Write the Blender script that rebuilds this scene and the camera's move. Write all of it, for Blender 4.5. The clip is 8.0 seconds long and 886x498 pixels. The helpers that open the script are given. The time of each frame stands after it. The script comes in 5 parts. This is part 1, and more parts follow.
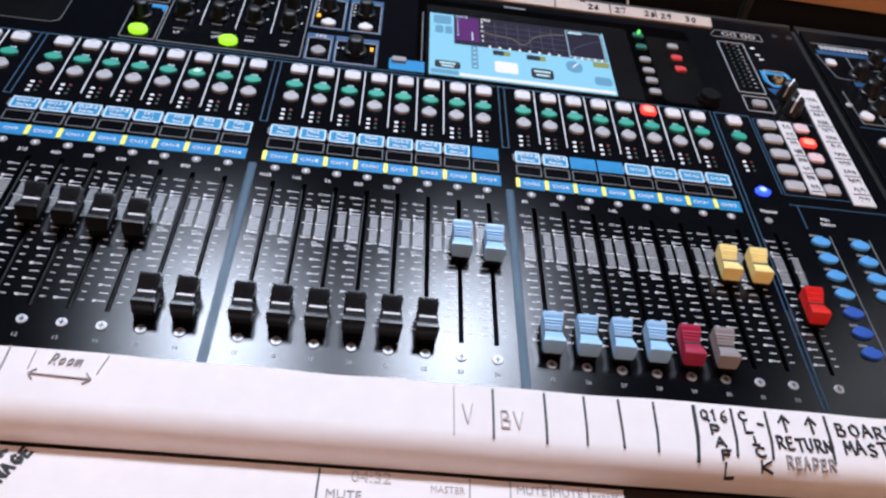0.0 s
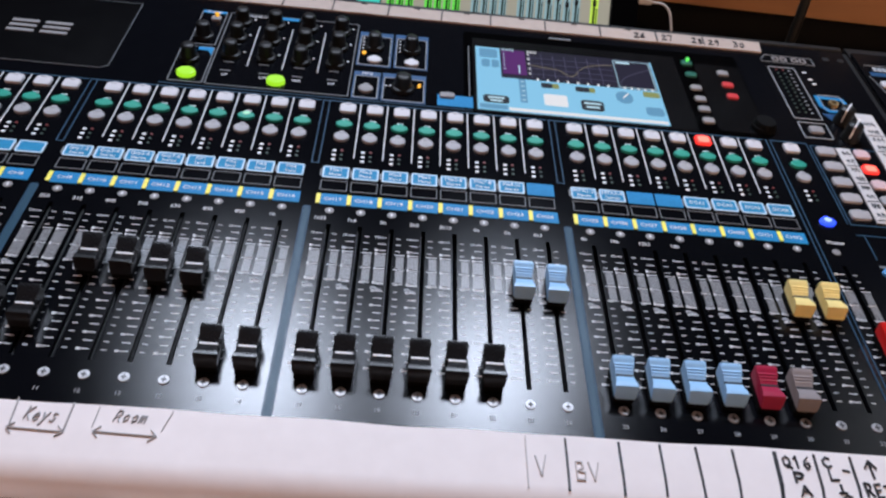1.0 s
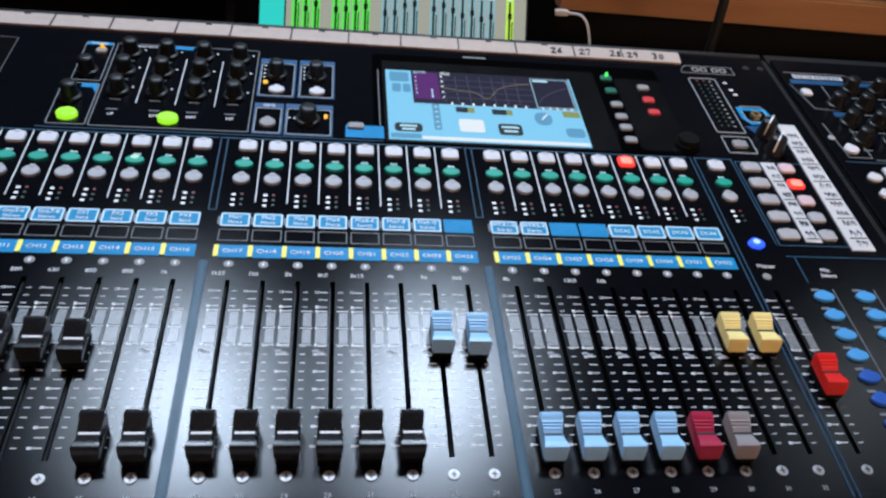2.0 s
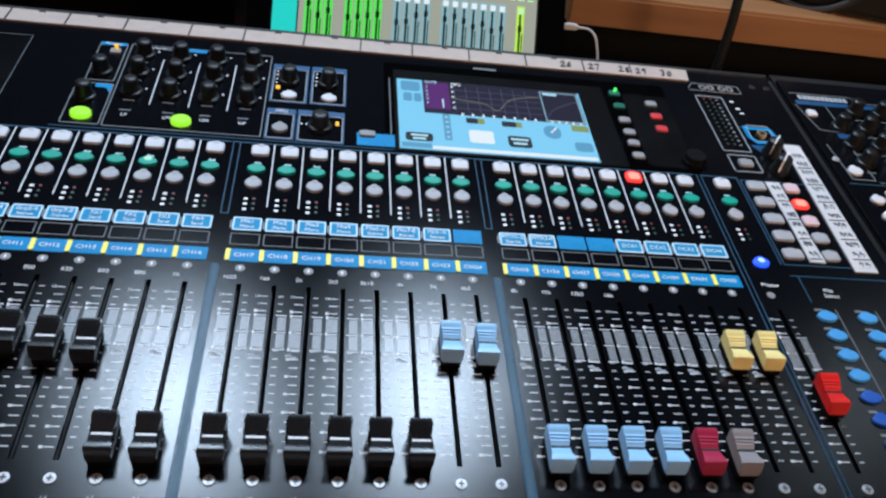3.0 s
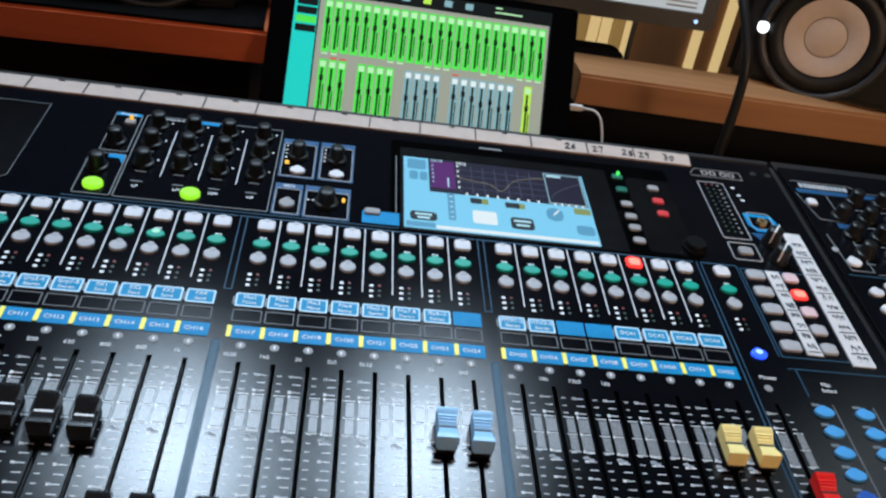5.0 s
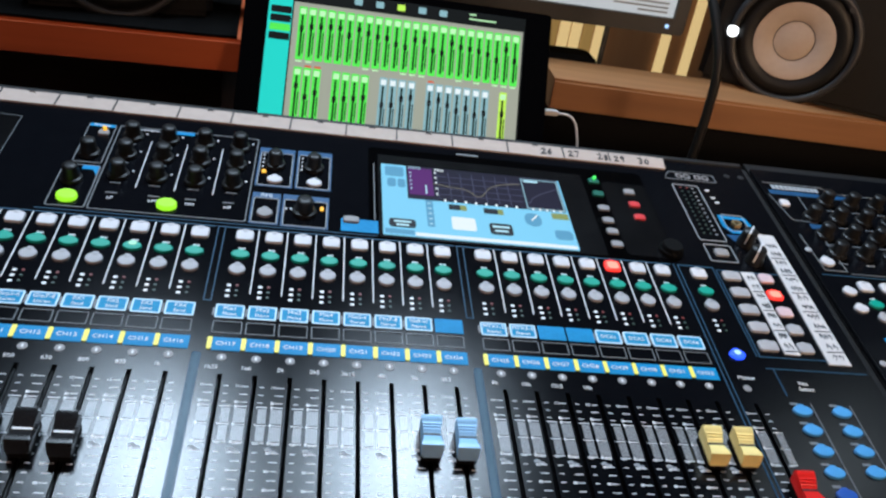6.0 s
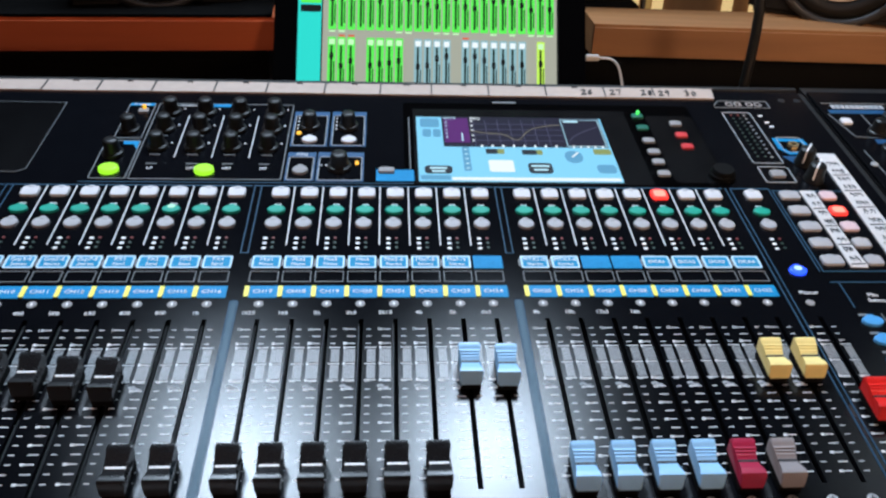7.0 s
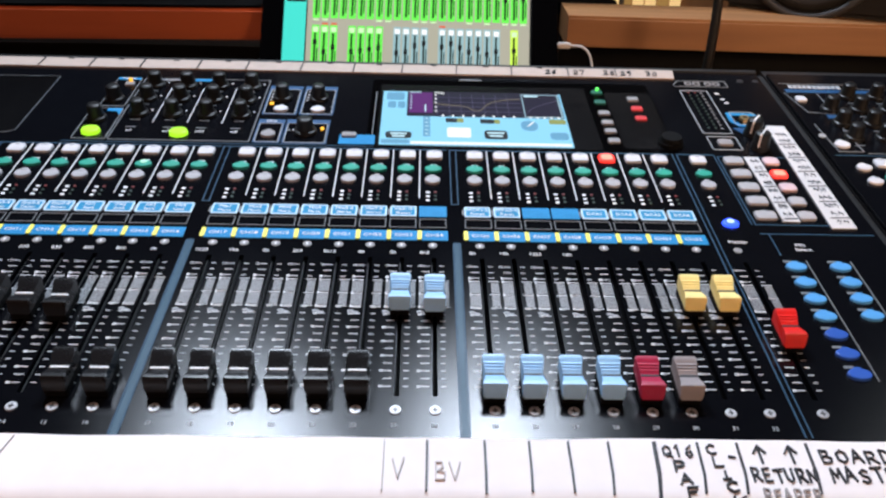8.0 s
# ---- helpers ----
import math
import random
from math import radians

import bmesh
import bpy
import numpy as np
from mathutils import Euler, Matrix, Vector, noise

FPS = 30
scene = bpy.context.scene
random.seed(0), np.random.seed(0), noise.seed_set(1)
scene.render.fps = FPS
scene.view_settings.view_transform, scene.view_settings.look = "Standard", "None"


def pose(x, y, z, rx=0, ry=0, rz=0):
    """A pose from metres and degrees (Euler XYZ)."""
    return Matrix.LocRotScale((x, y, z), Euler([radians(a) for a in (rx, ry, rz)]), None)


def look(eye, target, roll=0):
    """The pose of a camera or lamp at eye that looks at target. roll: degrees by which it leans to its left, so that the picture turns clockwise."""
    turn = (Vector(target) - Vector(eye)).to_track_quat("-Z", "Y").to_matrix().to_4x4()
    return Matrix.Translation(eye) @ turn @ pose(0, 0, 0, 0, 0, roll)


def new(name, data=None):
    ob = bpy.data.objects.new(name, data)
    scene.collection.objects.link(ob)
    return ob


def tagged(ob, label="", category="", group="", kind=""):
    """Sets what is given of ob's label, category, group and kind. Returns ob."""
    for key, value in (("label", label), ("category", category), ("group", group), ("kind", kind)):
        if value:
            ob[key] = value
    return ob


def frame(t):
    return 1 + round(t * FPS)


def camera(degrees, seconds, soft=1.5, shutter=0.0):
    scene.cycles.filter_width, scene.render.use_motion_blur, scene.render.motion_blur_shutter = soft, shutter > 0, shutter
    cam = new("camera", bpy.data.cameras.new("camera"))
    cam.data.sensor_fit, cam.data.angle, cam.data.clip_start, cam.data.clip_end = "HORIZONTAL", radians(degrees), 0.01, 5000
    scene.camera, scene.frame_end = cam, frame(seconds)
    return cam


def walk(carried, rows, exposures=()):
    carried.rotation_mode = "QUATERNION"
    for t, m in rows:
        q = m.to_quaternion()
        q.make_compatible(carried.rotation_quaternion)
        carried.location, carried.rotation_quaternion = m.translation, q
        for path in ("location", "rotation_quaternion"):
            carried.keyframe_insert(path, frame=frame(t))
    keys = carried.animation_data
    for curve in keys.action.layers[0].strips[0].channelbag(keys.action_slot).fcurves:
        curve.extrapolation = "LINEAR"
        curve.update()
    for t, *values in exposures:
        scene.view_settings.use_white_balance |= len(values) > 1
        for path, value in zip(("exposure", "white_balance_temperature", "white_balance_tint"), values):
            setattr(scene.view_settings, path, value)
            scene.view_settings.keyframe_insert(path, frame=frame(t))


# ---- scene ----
cam = camera(56.47, 8.0, soft=2.4)
TILT, RISE = 10.0, 0.85
DESK = pose(0, 0, RISE, TILT, 0, 0)          # the sloped control surface: u right, v up the slope, w off it
ROWS = [
    (0.0, 0.0714, -0.4337, 0.3604, 44.87, -7.89, 0.09),
    (0.5, 0.0585, -0.4439, 0.3575, 45.80, -5.97, 0.22),
    (1.0, 0.0492, -0.4165, 0.3589, 46.29, -5.87, 0.44),
    (1.5, 0.0559, -0.3923, 0.3482, 46.99, -6.17, -2.50),
    (2.0, 0.0671, -0.3685, 0.3560, 46.68, -6.53, -4.74),
    (3.5, 0.0523, -0.3693, 0.3618, 47.60, -8.66, -3.09),
    (4.0, 0.0621, -0.3679, 0.3684, 49.27, -9.01, -2.36),
    (4.5, 0.0600, -0.3628, 0.3761, 50.03, -9.08, -1.86),
    (6.0, 0.0516, -0.3605, 0.3783, 51.18, -9.71, -4.48),
    (6.5, 0.0555, -0.3615, 0.3548, 49.23, -8.73, -4.59),
    (7.0, 0.0859, -0.3825, 0.3398, 51.40, -2.46, -2.96),
    (7.5, 0.1077, -0.4346, 0.3435, 55.10, -2.76, -1.35),
    (8.0, 0.1428, -0.4450, 0.3155, 53.76, -1.63, -0.74),
]
walk(cam, [(t, DESK @ pose(x, y, z, rx, ry, rz)) for t, x, y, z, rx, ry, rz in ROWS], [
    (0.0, -0.02, 6780, 19), (0.5, -0.27, 6850, 21), (1.0, -0.33, 6780, 19), (1.5, -0.25, 6600, 15), (2.0, -0.2, 6350, 12), (3.5, -0.2, 6200, 8), (4.0, -0.22, 6200, 7),
    (4.5, -0.22, 6250, 6), (6.0, -0.1, 6300, 7), (6.5, 0.03, 6250, 8), (7.0, 0.0, 6350, 9), (7.5, 0.06, 6550, 11), (8.0, 0.16, 6860, 15)])

# ---- light ----
world = bpy.data.worlds.new("world")
scene.world = world
world.use_nodes = True
world.node_tree.nodes["Background"].inputs[0].default_value = (0.55, 0.6, 0.7, 1)
world.node_tree.nodes["Background"].inputs[1].default_value = 0.03


def area_lamp(name, eye, target, size, watts, colour, shape="DISK"):
    data = bpy.data.lights.new(name, "AREA")
    data.shape, data.size, data.energy, data.color = shape, size, watts, colour
    ob = new(name, data)
    ob.matrix_world = look(eye, target)
    return ob


area_lamp("ceiling_lamp", (0.31, 0.57, 2.2), (0.15, -0.1, 0.83), 0.22, 19.0, (0.67, 0.82, 1.0))
area_lamp("second_ceiling_lamp", (-0.24, 0.54, 2.2), (0.0, -0.1, 0.83), 0.22, 19.0, (0.67, 0.82, 1.0))
area_lamp("third_ceiling_lamp", (1.40, 0.55, 2.2), (0.5, -0.1, 0.83), 0.22, 0.7, (0.80, 0.92, 1.0))
# Unseen warm fill, narrow spread, added to brighten the honey riser and its speaker.
area_lamp("warm_room_lamp", (1.0, -1.1, 1.35), (0.58, 0.5, 0.98), 0.4, 1.55, (1.0, 0.66, 0.42)).data.spread = radians(50)
area_lamp("warm_front_lamp", (-0.3, -1.1, 1.60), (0.0, -0.3, 0.82), 0.4, 5.6, (1.0, 0.60, 0.44))


# ---- materials ----
def material(name, colour, rough=0.5, metal=0.0, grain=0.0, scale=200.0, bump=0.0, second=None, emit=0.0, coat=0.0, vary=0.0, stretch=(1, 1, 1), spec=0.5):
    m = bpy.data.materials.new(name)
    m.use_nodes = True
    nt = m.node_tree
    b = nt.nodes["Principled BSDF"]
    b.inputs["Base Color"].default_value = (*colour, 1)
    b.inputs["Roughness"].default_value = rough
    b.inputs["Metallic"].default_value = metal
    b.inputs["Coat Weight"].default_value = coat
    b.inputs["Specular IOR Level"].default_value = spec
    if emit:
        b.inputs["Base Color"].default_value = tuple(0.12 * c for c in colour) + (1,)
        b.inputs["Emission Color"].default_value = (*colour, 1)
        b.inputs["Emission Strength"].default_value = emit
    if grain or bump or vary:
        tc = nt.nodes.new("ShaderNodeTexCoord")
        mp = nt.nodes.new("ShaderNodeMapping")
        mp.inputs["Scale"].default_value = stretch
        nt.links.new(tc.outputs["Object"], mp.inputs["Vector"])
        fine = nt.nodes.new("ShaderNodeTexNoise")
        fine.inputs["Scale"].default_value, fine.inputs["Detail"].default_value = scale, 6
        broad = nt.nodes.new("ShaderNodeTexNoise")
        broad.inputs["Scale"].default_value, broad.inputs["Detail"].default_value = scale / 12, 4
        nt.links.new(mp.outputs[0], fine.inputs["Vector"])
        nt.links.new(mp.outputs[0], broad.inputs["Vector"])
        both = nt.nodes.new("ShaderNodeMath")
        both.operation = "ADD"
        nt.links.new(fine.outputs["Fac"], both.inputs[0])
        nt.links.new(broad.outputs["Fac"], both.inputs[1])
        half = nt.nodes.new("ShaderNodeMapRange")
        half.inputs["From Min"].default_value, half.inputs["From Max"].default_value = 0.65, 1.35
        nt.links.new(both.outputs[0], half.inputs["Value"])
        last = half.outputs[0]
        if vary:
            info = nt.nodes.new("ShaderNodeObjectInfo")
            mixer = nt.nodes.new("ShaderNodeMath")
            mixer.operation = "MULTIPLY_ADD"
            mixer.inputs[1].default_value = vary
            nt.links.new(info.outputs["Random"], mixer.inputs[0])
            nt.links.new(last, mixer.inputs[2])
            last = mixer.outputs[0]
        if grain:
            ramp = nt.nodes.new("ShaderNodeMixRGB")
            other = second or tuple(c * (1 - grain) for c in colour)
            ramp.inputs[1].default_value, ramp.inputs[2].default_value = (*colour, 1), (*other, 1)
            nt.links.new(last, ramp.inputs[0])
            nt.links.new(ramp.outputs[0], b.inputs["Base Color"])
            rr = nt.nodes.new("ShaderNodeMapRange")
            rr.inputs["To Min"].default_value, rr.inputs["To Max"].default_value = rough * 0.88, min(1, rough * 1.15)
            nt.links.new(half.outputs[0], rr.inputs["Value"])
            nt.links.new(rr.outputs[0], b.inputs["Roughness"])
        if bump:
            bp = nt.nodes.new("ShaderNodeBump")
            bp.inputs["Strength"].default_value, bp.inputs["Distance"].default_value = bump, 0.001
            nt.links.new(fine.outputs["Fac"], bp.inputs["Height"])
            nt.links.new(bp.outputs[0], b.inputs["Normal"])
    return m


PANEL = material("powder_coated_panel", (0.0025, 0.0029, 0.0042), 0.33, grain=0.4, scale=900, bump=0.03, second=(0.0038, 0.0044, 0.0060))
nt = PANEL.node_tree
old = nt.nodes["Principled BSDF"]
coatings = nt.nodes.new("ShaderNodeBsdfDiffuse"), nt.nodes.new("ShaderNodeBsdfGlossy"), nt.nodes.new("ShaderNodeFresnel"), nt.nodes.new("ShaderNodeMixShader")
coatings[1].distribution = "BECKMANN"
coatings[1].inputs["Roughness"].default_value = 0.25
coatings[2].inputs["IOR"].default_value = 1.42
for socket, target in (("Base Color", coatings[0].inputs["Color"]), ("Normal", coatings[1].inputs["Normal"])):
    nt.links.new(old.inputs[socket].links[0].from_socket, target)
for i in range(3):
    nt.links.new(coatings[(2, 0, 1)[i]].outputs[0], coatings[3].inputs[i])
nt.links.new(coatings[3].outputs[0], nt.nodes["Material Output"].inputs["Surface"])
nt.nodes.remove(old)
GLOSS = material("gloss_black_panel", (0.002, 0.002, 0.0025), 0.22, grain=0.3, scale=60)
CHASSIS = material("black_steel", (0.005, 0.005, 0.0055), 0.5, grain=0.3, scale=300, bump=0.1)
RAIL = material("slot_rail_steel", (0.10, 0.10, 0.105), 0.5, metal=0.3, grain=0.2, scale=300)
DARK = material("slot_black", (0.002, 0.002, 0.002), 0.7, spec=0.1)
BLUE = material("blue_print", (0.006, 0.25, 0.53), 0.5, grain=0.25, scale=400, spec=0.2)
DIVIDER_FILL = material("dim_blue_print", (0.014, 0.068, 0.112), 0.42, grain=0.2, scale=300, spec=0.3)
LINE_BLUE = material("blue_line_print", (0.018, 0.070, 0.128), 0.55, spec=0.3)
SKY = material("light_blue_print", (0.012, 0.27, 0.50), 0.5, grain=0.2, scale=400, spec=0.2)
WHITE_PRINT = material("white_print", (0.8, 0.81, 0.82), 0.5)
PALE_BLUE_PRINT = material("pale_blue_print", (0.55, 0.76, 0.90), 0.5)
DEEP_BLUE_PRINT = material("deep_blue_print", (0.008, 0.075, 0.19), 0.45, grain=0.2, scale=400)
SILVER_PRINT = material("silver_print", (0.36, 0.38, 0.40), 0.5)
GREY_PRINT = material("grey_print", (0.17, 0.18, 0.19), 0.5)
YELLOW_PRINT = material("yellow_print", (0.95, 0.84, 0.12), 0.5)
KEY_WHITE = material("white_rubber_key", (0.64, 0.63, 0.65), 0.45, grain=0.15, scale=150, vary=0.3)
KEY_PINK = material("pinkish_key", (0.62, 0.45, 0.47), 0.45)
KEY_GREY = material("grey_rubber_key", (0.28, 0.27, 0.27), 0.5, grain=0.2, scale=150, vary=0.3)
KEY_GREEN = material("green_rubber_key", (0.0, 0.34, 0.24), 0.45, grain=0.2, scale=150, vary=0.3)
KEY_DARK_GREEN = material("dark_green_rubber_key", (0.0, 0.11, 0.07), 0.45, grain=0.2, scale=150)
KEY_RED = material("red_rubber_key", (0.55, 0.03, 0.035), 0.45)
KEY_BLUE = material("light_blue_key", (0.07, 0.33, 0.68), 0.4, grain=0.15, scale=150)
KEY_NAVY = material("deep_blue_key", (0.015, 0.09, 0.42), 0.4, grain=0.15, scale=150)
LIT_RED = material("lit_red_key", (1.0, 0.035, 0.025), 0.4, emit=1.8)
LIT_RED_CORE = material("lit_red_core", (1.0, 0.30, 0.22), 0.4, emit=1.6)
LIT_GREEN = material("lit_green_key", (0.38, 0.95, 0.03), 0.4, emit=1.1)
LIT_MINT = material("lit_mint_core", (0.5, 1.0, 0.75), 0.4, emit=0.8)
LIT_BLUE = material("lit_blue_key", (0.02, 0.08, 1.0), 0.4, emit=2.2)
LIT_BLUE_CORE = material("lit_blue_core", (0.4, 0.62, 1.0), 0.4, emit=1.6)
LED_AMBER = material("amber_led", (1.0, 0.5, 0.03), 0.4, emit=1.3)
LED_GREEN = material("green_led", (0.1, 1.0, 0.15), 0.4, emit=1.3)
LED_OFF_RED = material("unlit_red_led", (0.15, 0.02, 0.02), 0.4)
LED_OFF_GREEN = material("unlit_green_led", (0.022, 0.045, 0.035), 0.4)
LED_WHITE = material("white_led", (0.95, 0.97, 1.0), 0.4, emit=3.0)
KNOB = material("black_knob", (0.0065, 0.0063, 0.0063), 0.42, grain=0.35, scale=120, bump=0.05, spec=0.36)
CAP_BLACK = material("black_fader_cap", (0.010, 0.010, 0.011), 0.28, grain=0.3, scale=150, bump=0.05, spec=0.38)
CAP_BLUE = material("light_blue_fader_cap", (0.34, 0.63, 0.92), 0.36, grain=0.12, scale=150)
CAP_YELLOW = material("yellow_fader_cap", (0.94, 0.77, 0.30), 0.4, grain=0.12, scale=150)
CAP_RED = material("red_fader_cap", (0.75, 0.018, 0.015), 0.35, grain=0.12, scale=150)
CAP_MAROON = material("maroon_fader_cap", (0.42, 0.020, 0.065), 0.38, grain=0.12, scale=150)
CAP_GREY = material("grey_fader_cap", (0.30, 0.27, 0.27), 0.4, grain=0.12, scale=150)
BRASS = material("brass_nut", (0.55, 0.42, 0.22), 0.35, metal=0.8, grain=0.2, scale=300)
STEEL = material("zinc_screw", (0.50, 0.50, 0.51), 0.45, metal=0.5, grain=0.2, scale=300)
PAPER = material("white_paper", (0.86, 0.82, 0.81), 0.75, grain=0.07, scale=90, bump=0.08)
TAPE = material("cream_tape", (0.45, 0.355, 0.30), 0.6, grain=0.15, scale=120, bump=0.05)
INK = material("black_ink", (0.012, 0.012, 0.014), 0.5)
PENCIL = material("grey_pencil", (0.36, 0.35, 0.35), 0.7)
FAINT = material("faint_pencil", (0.52, 0.49, 0.48), 0.7)
WOOD = material("honey_wood", (0.25, 0.108, 0.034), 0.6, grain=0.5, scale=60, bump=0.15, second=(0.17, 0.070, 0.021), stretch=(0.08, 1, 1))
WOOD_RED = material("orange_brown_wood", (0.53, 0.10, 0.022), 0.6, grain=0.4, scale=60, bump=0.15, second=(0.36, 0.07, 0.016), stretch=(0.08, 1, 1))
DESK_TOP = material("dark_desk_laminate", (0.03, 0.018, 0.013), 0.5, grain=0.4, scale=80, stretch=(0.1, 1, 1))
WALL = material("brown_wall_paint", (0.035, 0.023, 0.015), 0.85, grain=0.2, scale=40, bump=0.1)
CEIL = material("ceiling_paint", (0.12, 0.11, 0.10), 0.9, grain=0.1, scale=30)
FLOOR = material("dark_carpet", (0.04, 0.035, 0.03), 0.95, grain=0.4, scale=300, bump=0.3)
SPEAKER = material("black_speaker_vinyl", (0.0055, 0.0054, 0.0052), 0.55, grain=0.3, scale=400, bump=0.15, spec=0.2)
RUBBER = material("rubber_surround", (0.006, 0.006, 0.006), 0.5, grain=0.3, scale=200, spec=0.25)
RIM = material("grey_driver_ring", (0.012, 0.0125, 0.014), 0.55, grain=0.2, scale=200)
# Warm light painted into a brighter, yellower copy of the pale cone colour.
CONE_WARM_LIT = material("warm_lit_paper_cone", (0.74, 0.47, 0.23), 0.7, grain=0.12, scale=160, bump=0.1)
CONE = material("pale_paper_cone", (0.40, 0.33, 0.28), 0.7, grain=0.12, scale=160, bump=0.1)
BEZEL = material("black_glass_bezel", (0.0012, 0.0012, 0.0014), 0.10, spec=0.05)
FOAM = material("black_foam", (0.003, 0.003, 0.003), 0.95, grain=0.4, scale=400, bump=0.3, spec=0.05)
NOTE_TAPE = material("white_note_tape", (0.59, 0.58, 0.58), 0.6, grain=0.1, scale=120, bump=0.08)
LEAD = material("white_lead_rubber", (0.50, 0.48, 0.46), 0.45, grain=0.1, scale=100)
PLASTIC = material("white_plastic", (0.8, 0.8, 0.8), 0.35)
# Emission stands in for backlight on the slats, at two strengths.
BLIND_LIT = material("backlit_cream_slat", (1.0, 0.70, 0.31), 0.5, emit=0.72)
BLIND_DIM = material("dim_backlit_slat", (0.85, 0.50, 0.15), 0.5, emit=0.30)
PANELLING = material("brown_panelling", (0.32, 0.15, 0.060), 0.6, grain=0.4, scale=30, second=(0.23, 0.102, 0.039), stretch=(1, 1, 0.08))


def glow(name, colour, strength=1.0):
    return material(name, colour, 0.35, emit=strength, spec=0.2)


# ---- mesh helpers ----
def part(name, bm, mat, parent=None, label="", at=(0, 0, 0), smooth=False):
    me = bm
    if not isinstance(bm, bpy.types.Mesh):
        me = bpy.data.meshes.new(name)
        bmesh.ops.recalc_face_normals(bm, faces=bm.faces)
        bm.to_mesh(me)
        bm.free()
        if smooth:
            me.polygons.foreach_set("use_smooth", [True] * len(me.polygons))
    if mat and not me.materials:
        me.materials.append(mat)
    ob = new(name, me)
    ob.parent = parent
    ob.location = at
    if label:
        ob["label"] = label
    return ob


def thing(name, m, label, category, group="", kind=""):
    ob = new(name)
    ob.matrix_world = m
    ob.empty_display_size = 0.05
    return tagged(ob, label, category, group, kind)


def prism(bm, outline, z0, z1, shrink=0.0, rim=0.0):
    """An outline of (u, v) between two heights; the top is drawn in by shrink over its last rim of height."""
    cu = sum(p[0] for p in outline) / len(outline)
    cv = sum(p[1] for p in outline) / len(outline)

    def inset(d):
        res = []
        for u, v in outline:
            r = math.hypot(u - cu, v - cv) or 1
            res.append((u - (u - cu) / r * d, v - (v - cv) / r * d))
        return res

    levels = [(outline, z0)]
    if rim:
        levels += [(outline, z1 - rim), (inset(shrink * 0.35), z1 - rim * 0.35)]
    levels.append((inset(shrink), z1))
    rings = [[bm.verts.new((u, v, z)) for u, v in o] for o, z in levels]
    n = len(outline)
    for a, b in zip(rings, rings[1:]):
        for i in range(n):
            bm.faces.new((a[i], a[(i + 1) % n], b[(i + 1) % n], b[i]))
    bm.faces.new(rings[-1])
    bm.faces.new(list(reversed(rings[0])))


def rect(u0, u1, v0, v1):
    return [(u0, v0), (u1, v0), (u1, v1), (u0, v1)]


def rounded(cu, cv, w, h, r, n=4):
    res = []
    for k, (sx, sy) in enumerate(((1, 1), (-1, 1), (-1, -1), (1, -1))):
        for i in range(n + 1):
            a = math.pi / 2 * (k + i / n)
            res.append((cu + sx * (w / 2 - r) + r * math.cos(a), cv + sy * (h / 2 - r) + r * math.sin(a)))
    return res


def oval(cu, cv, ru, rv, n=20):
    return [(cu + ru * math.cos(2 * math.pi * i / n), cv + rv * math.sin(2 * math.pi * i / n)) for i in range(n)]


def box(bm, u0, u1, v0, v1, z0, z1):
    prism(bm, rect(u0, u1, v0, v1), z0, z1)


def band(bm, outer, inner, z0, z1):
    """A closed frame between two outlines of the same count."""
    n = len(outer)
    rings = [[bm.verts.new((u, v, z)) for u, v in o] for o, z in ((outer, z0), (outer, z1), (inner, z1), (inner, z0))]
    for a, b in zip(rings, rings[1:]):
        for i in range(n):
            bm.faces.new((a[i], a[(i + 1) % n], b[(i + 1) % n], b[i]))


def outline_box(bm, u0, u1, v0, v1, t=0.0008, z=0.0004, r=0.002):
    cu, cv, w, h = (u0 + u1) / 2, (v0 + v1) / 2, u1 - u0, v1 - v0
    band(bm, rounded(cu, cv, w, h, r, 3), rounded(cu, cv, w - 2 * t, h - 2 * t, max(r - t, 0.0003), 3), 0.0, z)


def stroke(bm, pts, t=0.0008, z0=0.0, z1=0.0004):
    """A flat line of width t through points on a plane."""
    for (a, b), (c, d) in zip(pts, pts[1:]):
        l = math.hypot(c - a, d - b) or 1
        nx, ny = -(d - b) / l * t / 2, (c - a) / l * t / 2
        ex, ey = (c - a) / l * t * 0.3, (d - b) / l * t * 0.3
        prism(bm, [(a - nx - ex, b - ny - ey), (c - nx + ex, d - ny + ey), (c + nx + ex, d + ny + ey), (a + nx - ex, b + ny - ey)], z0, z1)


TEXTS = {}


def lettering(words, size, squeeze=1.0):
    """A mesh of writing, centred on its origin."""
    key = (words, size, squeeze)
    if key not in TEXTS:
        cu = bpy.data.curves.new("writing", "FONT")
        cu.body, cu.size, cu.align_x, cu.align_y, cu.resolution_u = words, size, "CENTER", "CENTER", 2
        cu.extrude = 0.00012
        ob = bpy.data.objects.new("writing", cu)
        scene.collection.objects.link(ob)
        dg = bpy.context.evaluated_depsgraph_get()
        me = bpy.data.meshes.new_from_object(ob.evaluated_get(dg))
        bpy.data.objects.remove(ob)
        me.transform(Matrix.Diagonal((squeeze, 1, 1, 1)))
        me.materials.clear()
        TEXTS[key] = me
    return TEXTS[key]


def writing(words, size, mat, parent, at, squeeze=1.0, turn=0.0, name="lettering"):
    src = lettering(words, size, squeeze)
    me = src
    if src.materials and src.materials[0] != mat:
        me = src.copy()
        me.materials.clear()
    ob = part(name, me, mat, parent, at=at)
    if turn:
        ob.rotation_euler = (0, 0, radians(turn))
    return ob


# ---- room ----
def slab(name, x0, x1, y0, y1, z0, z1, mat, label, category):
    bm = bmesh.new()
    box(bm, x0, x1, y0, y1, z0, z1)
    return tagged(part(name, bm, mat), label, category, kind="structure")


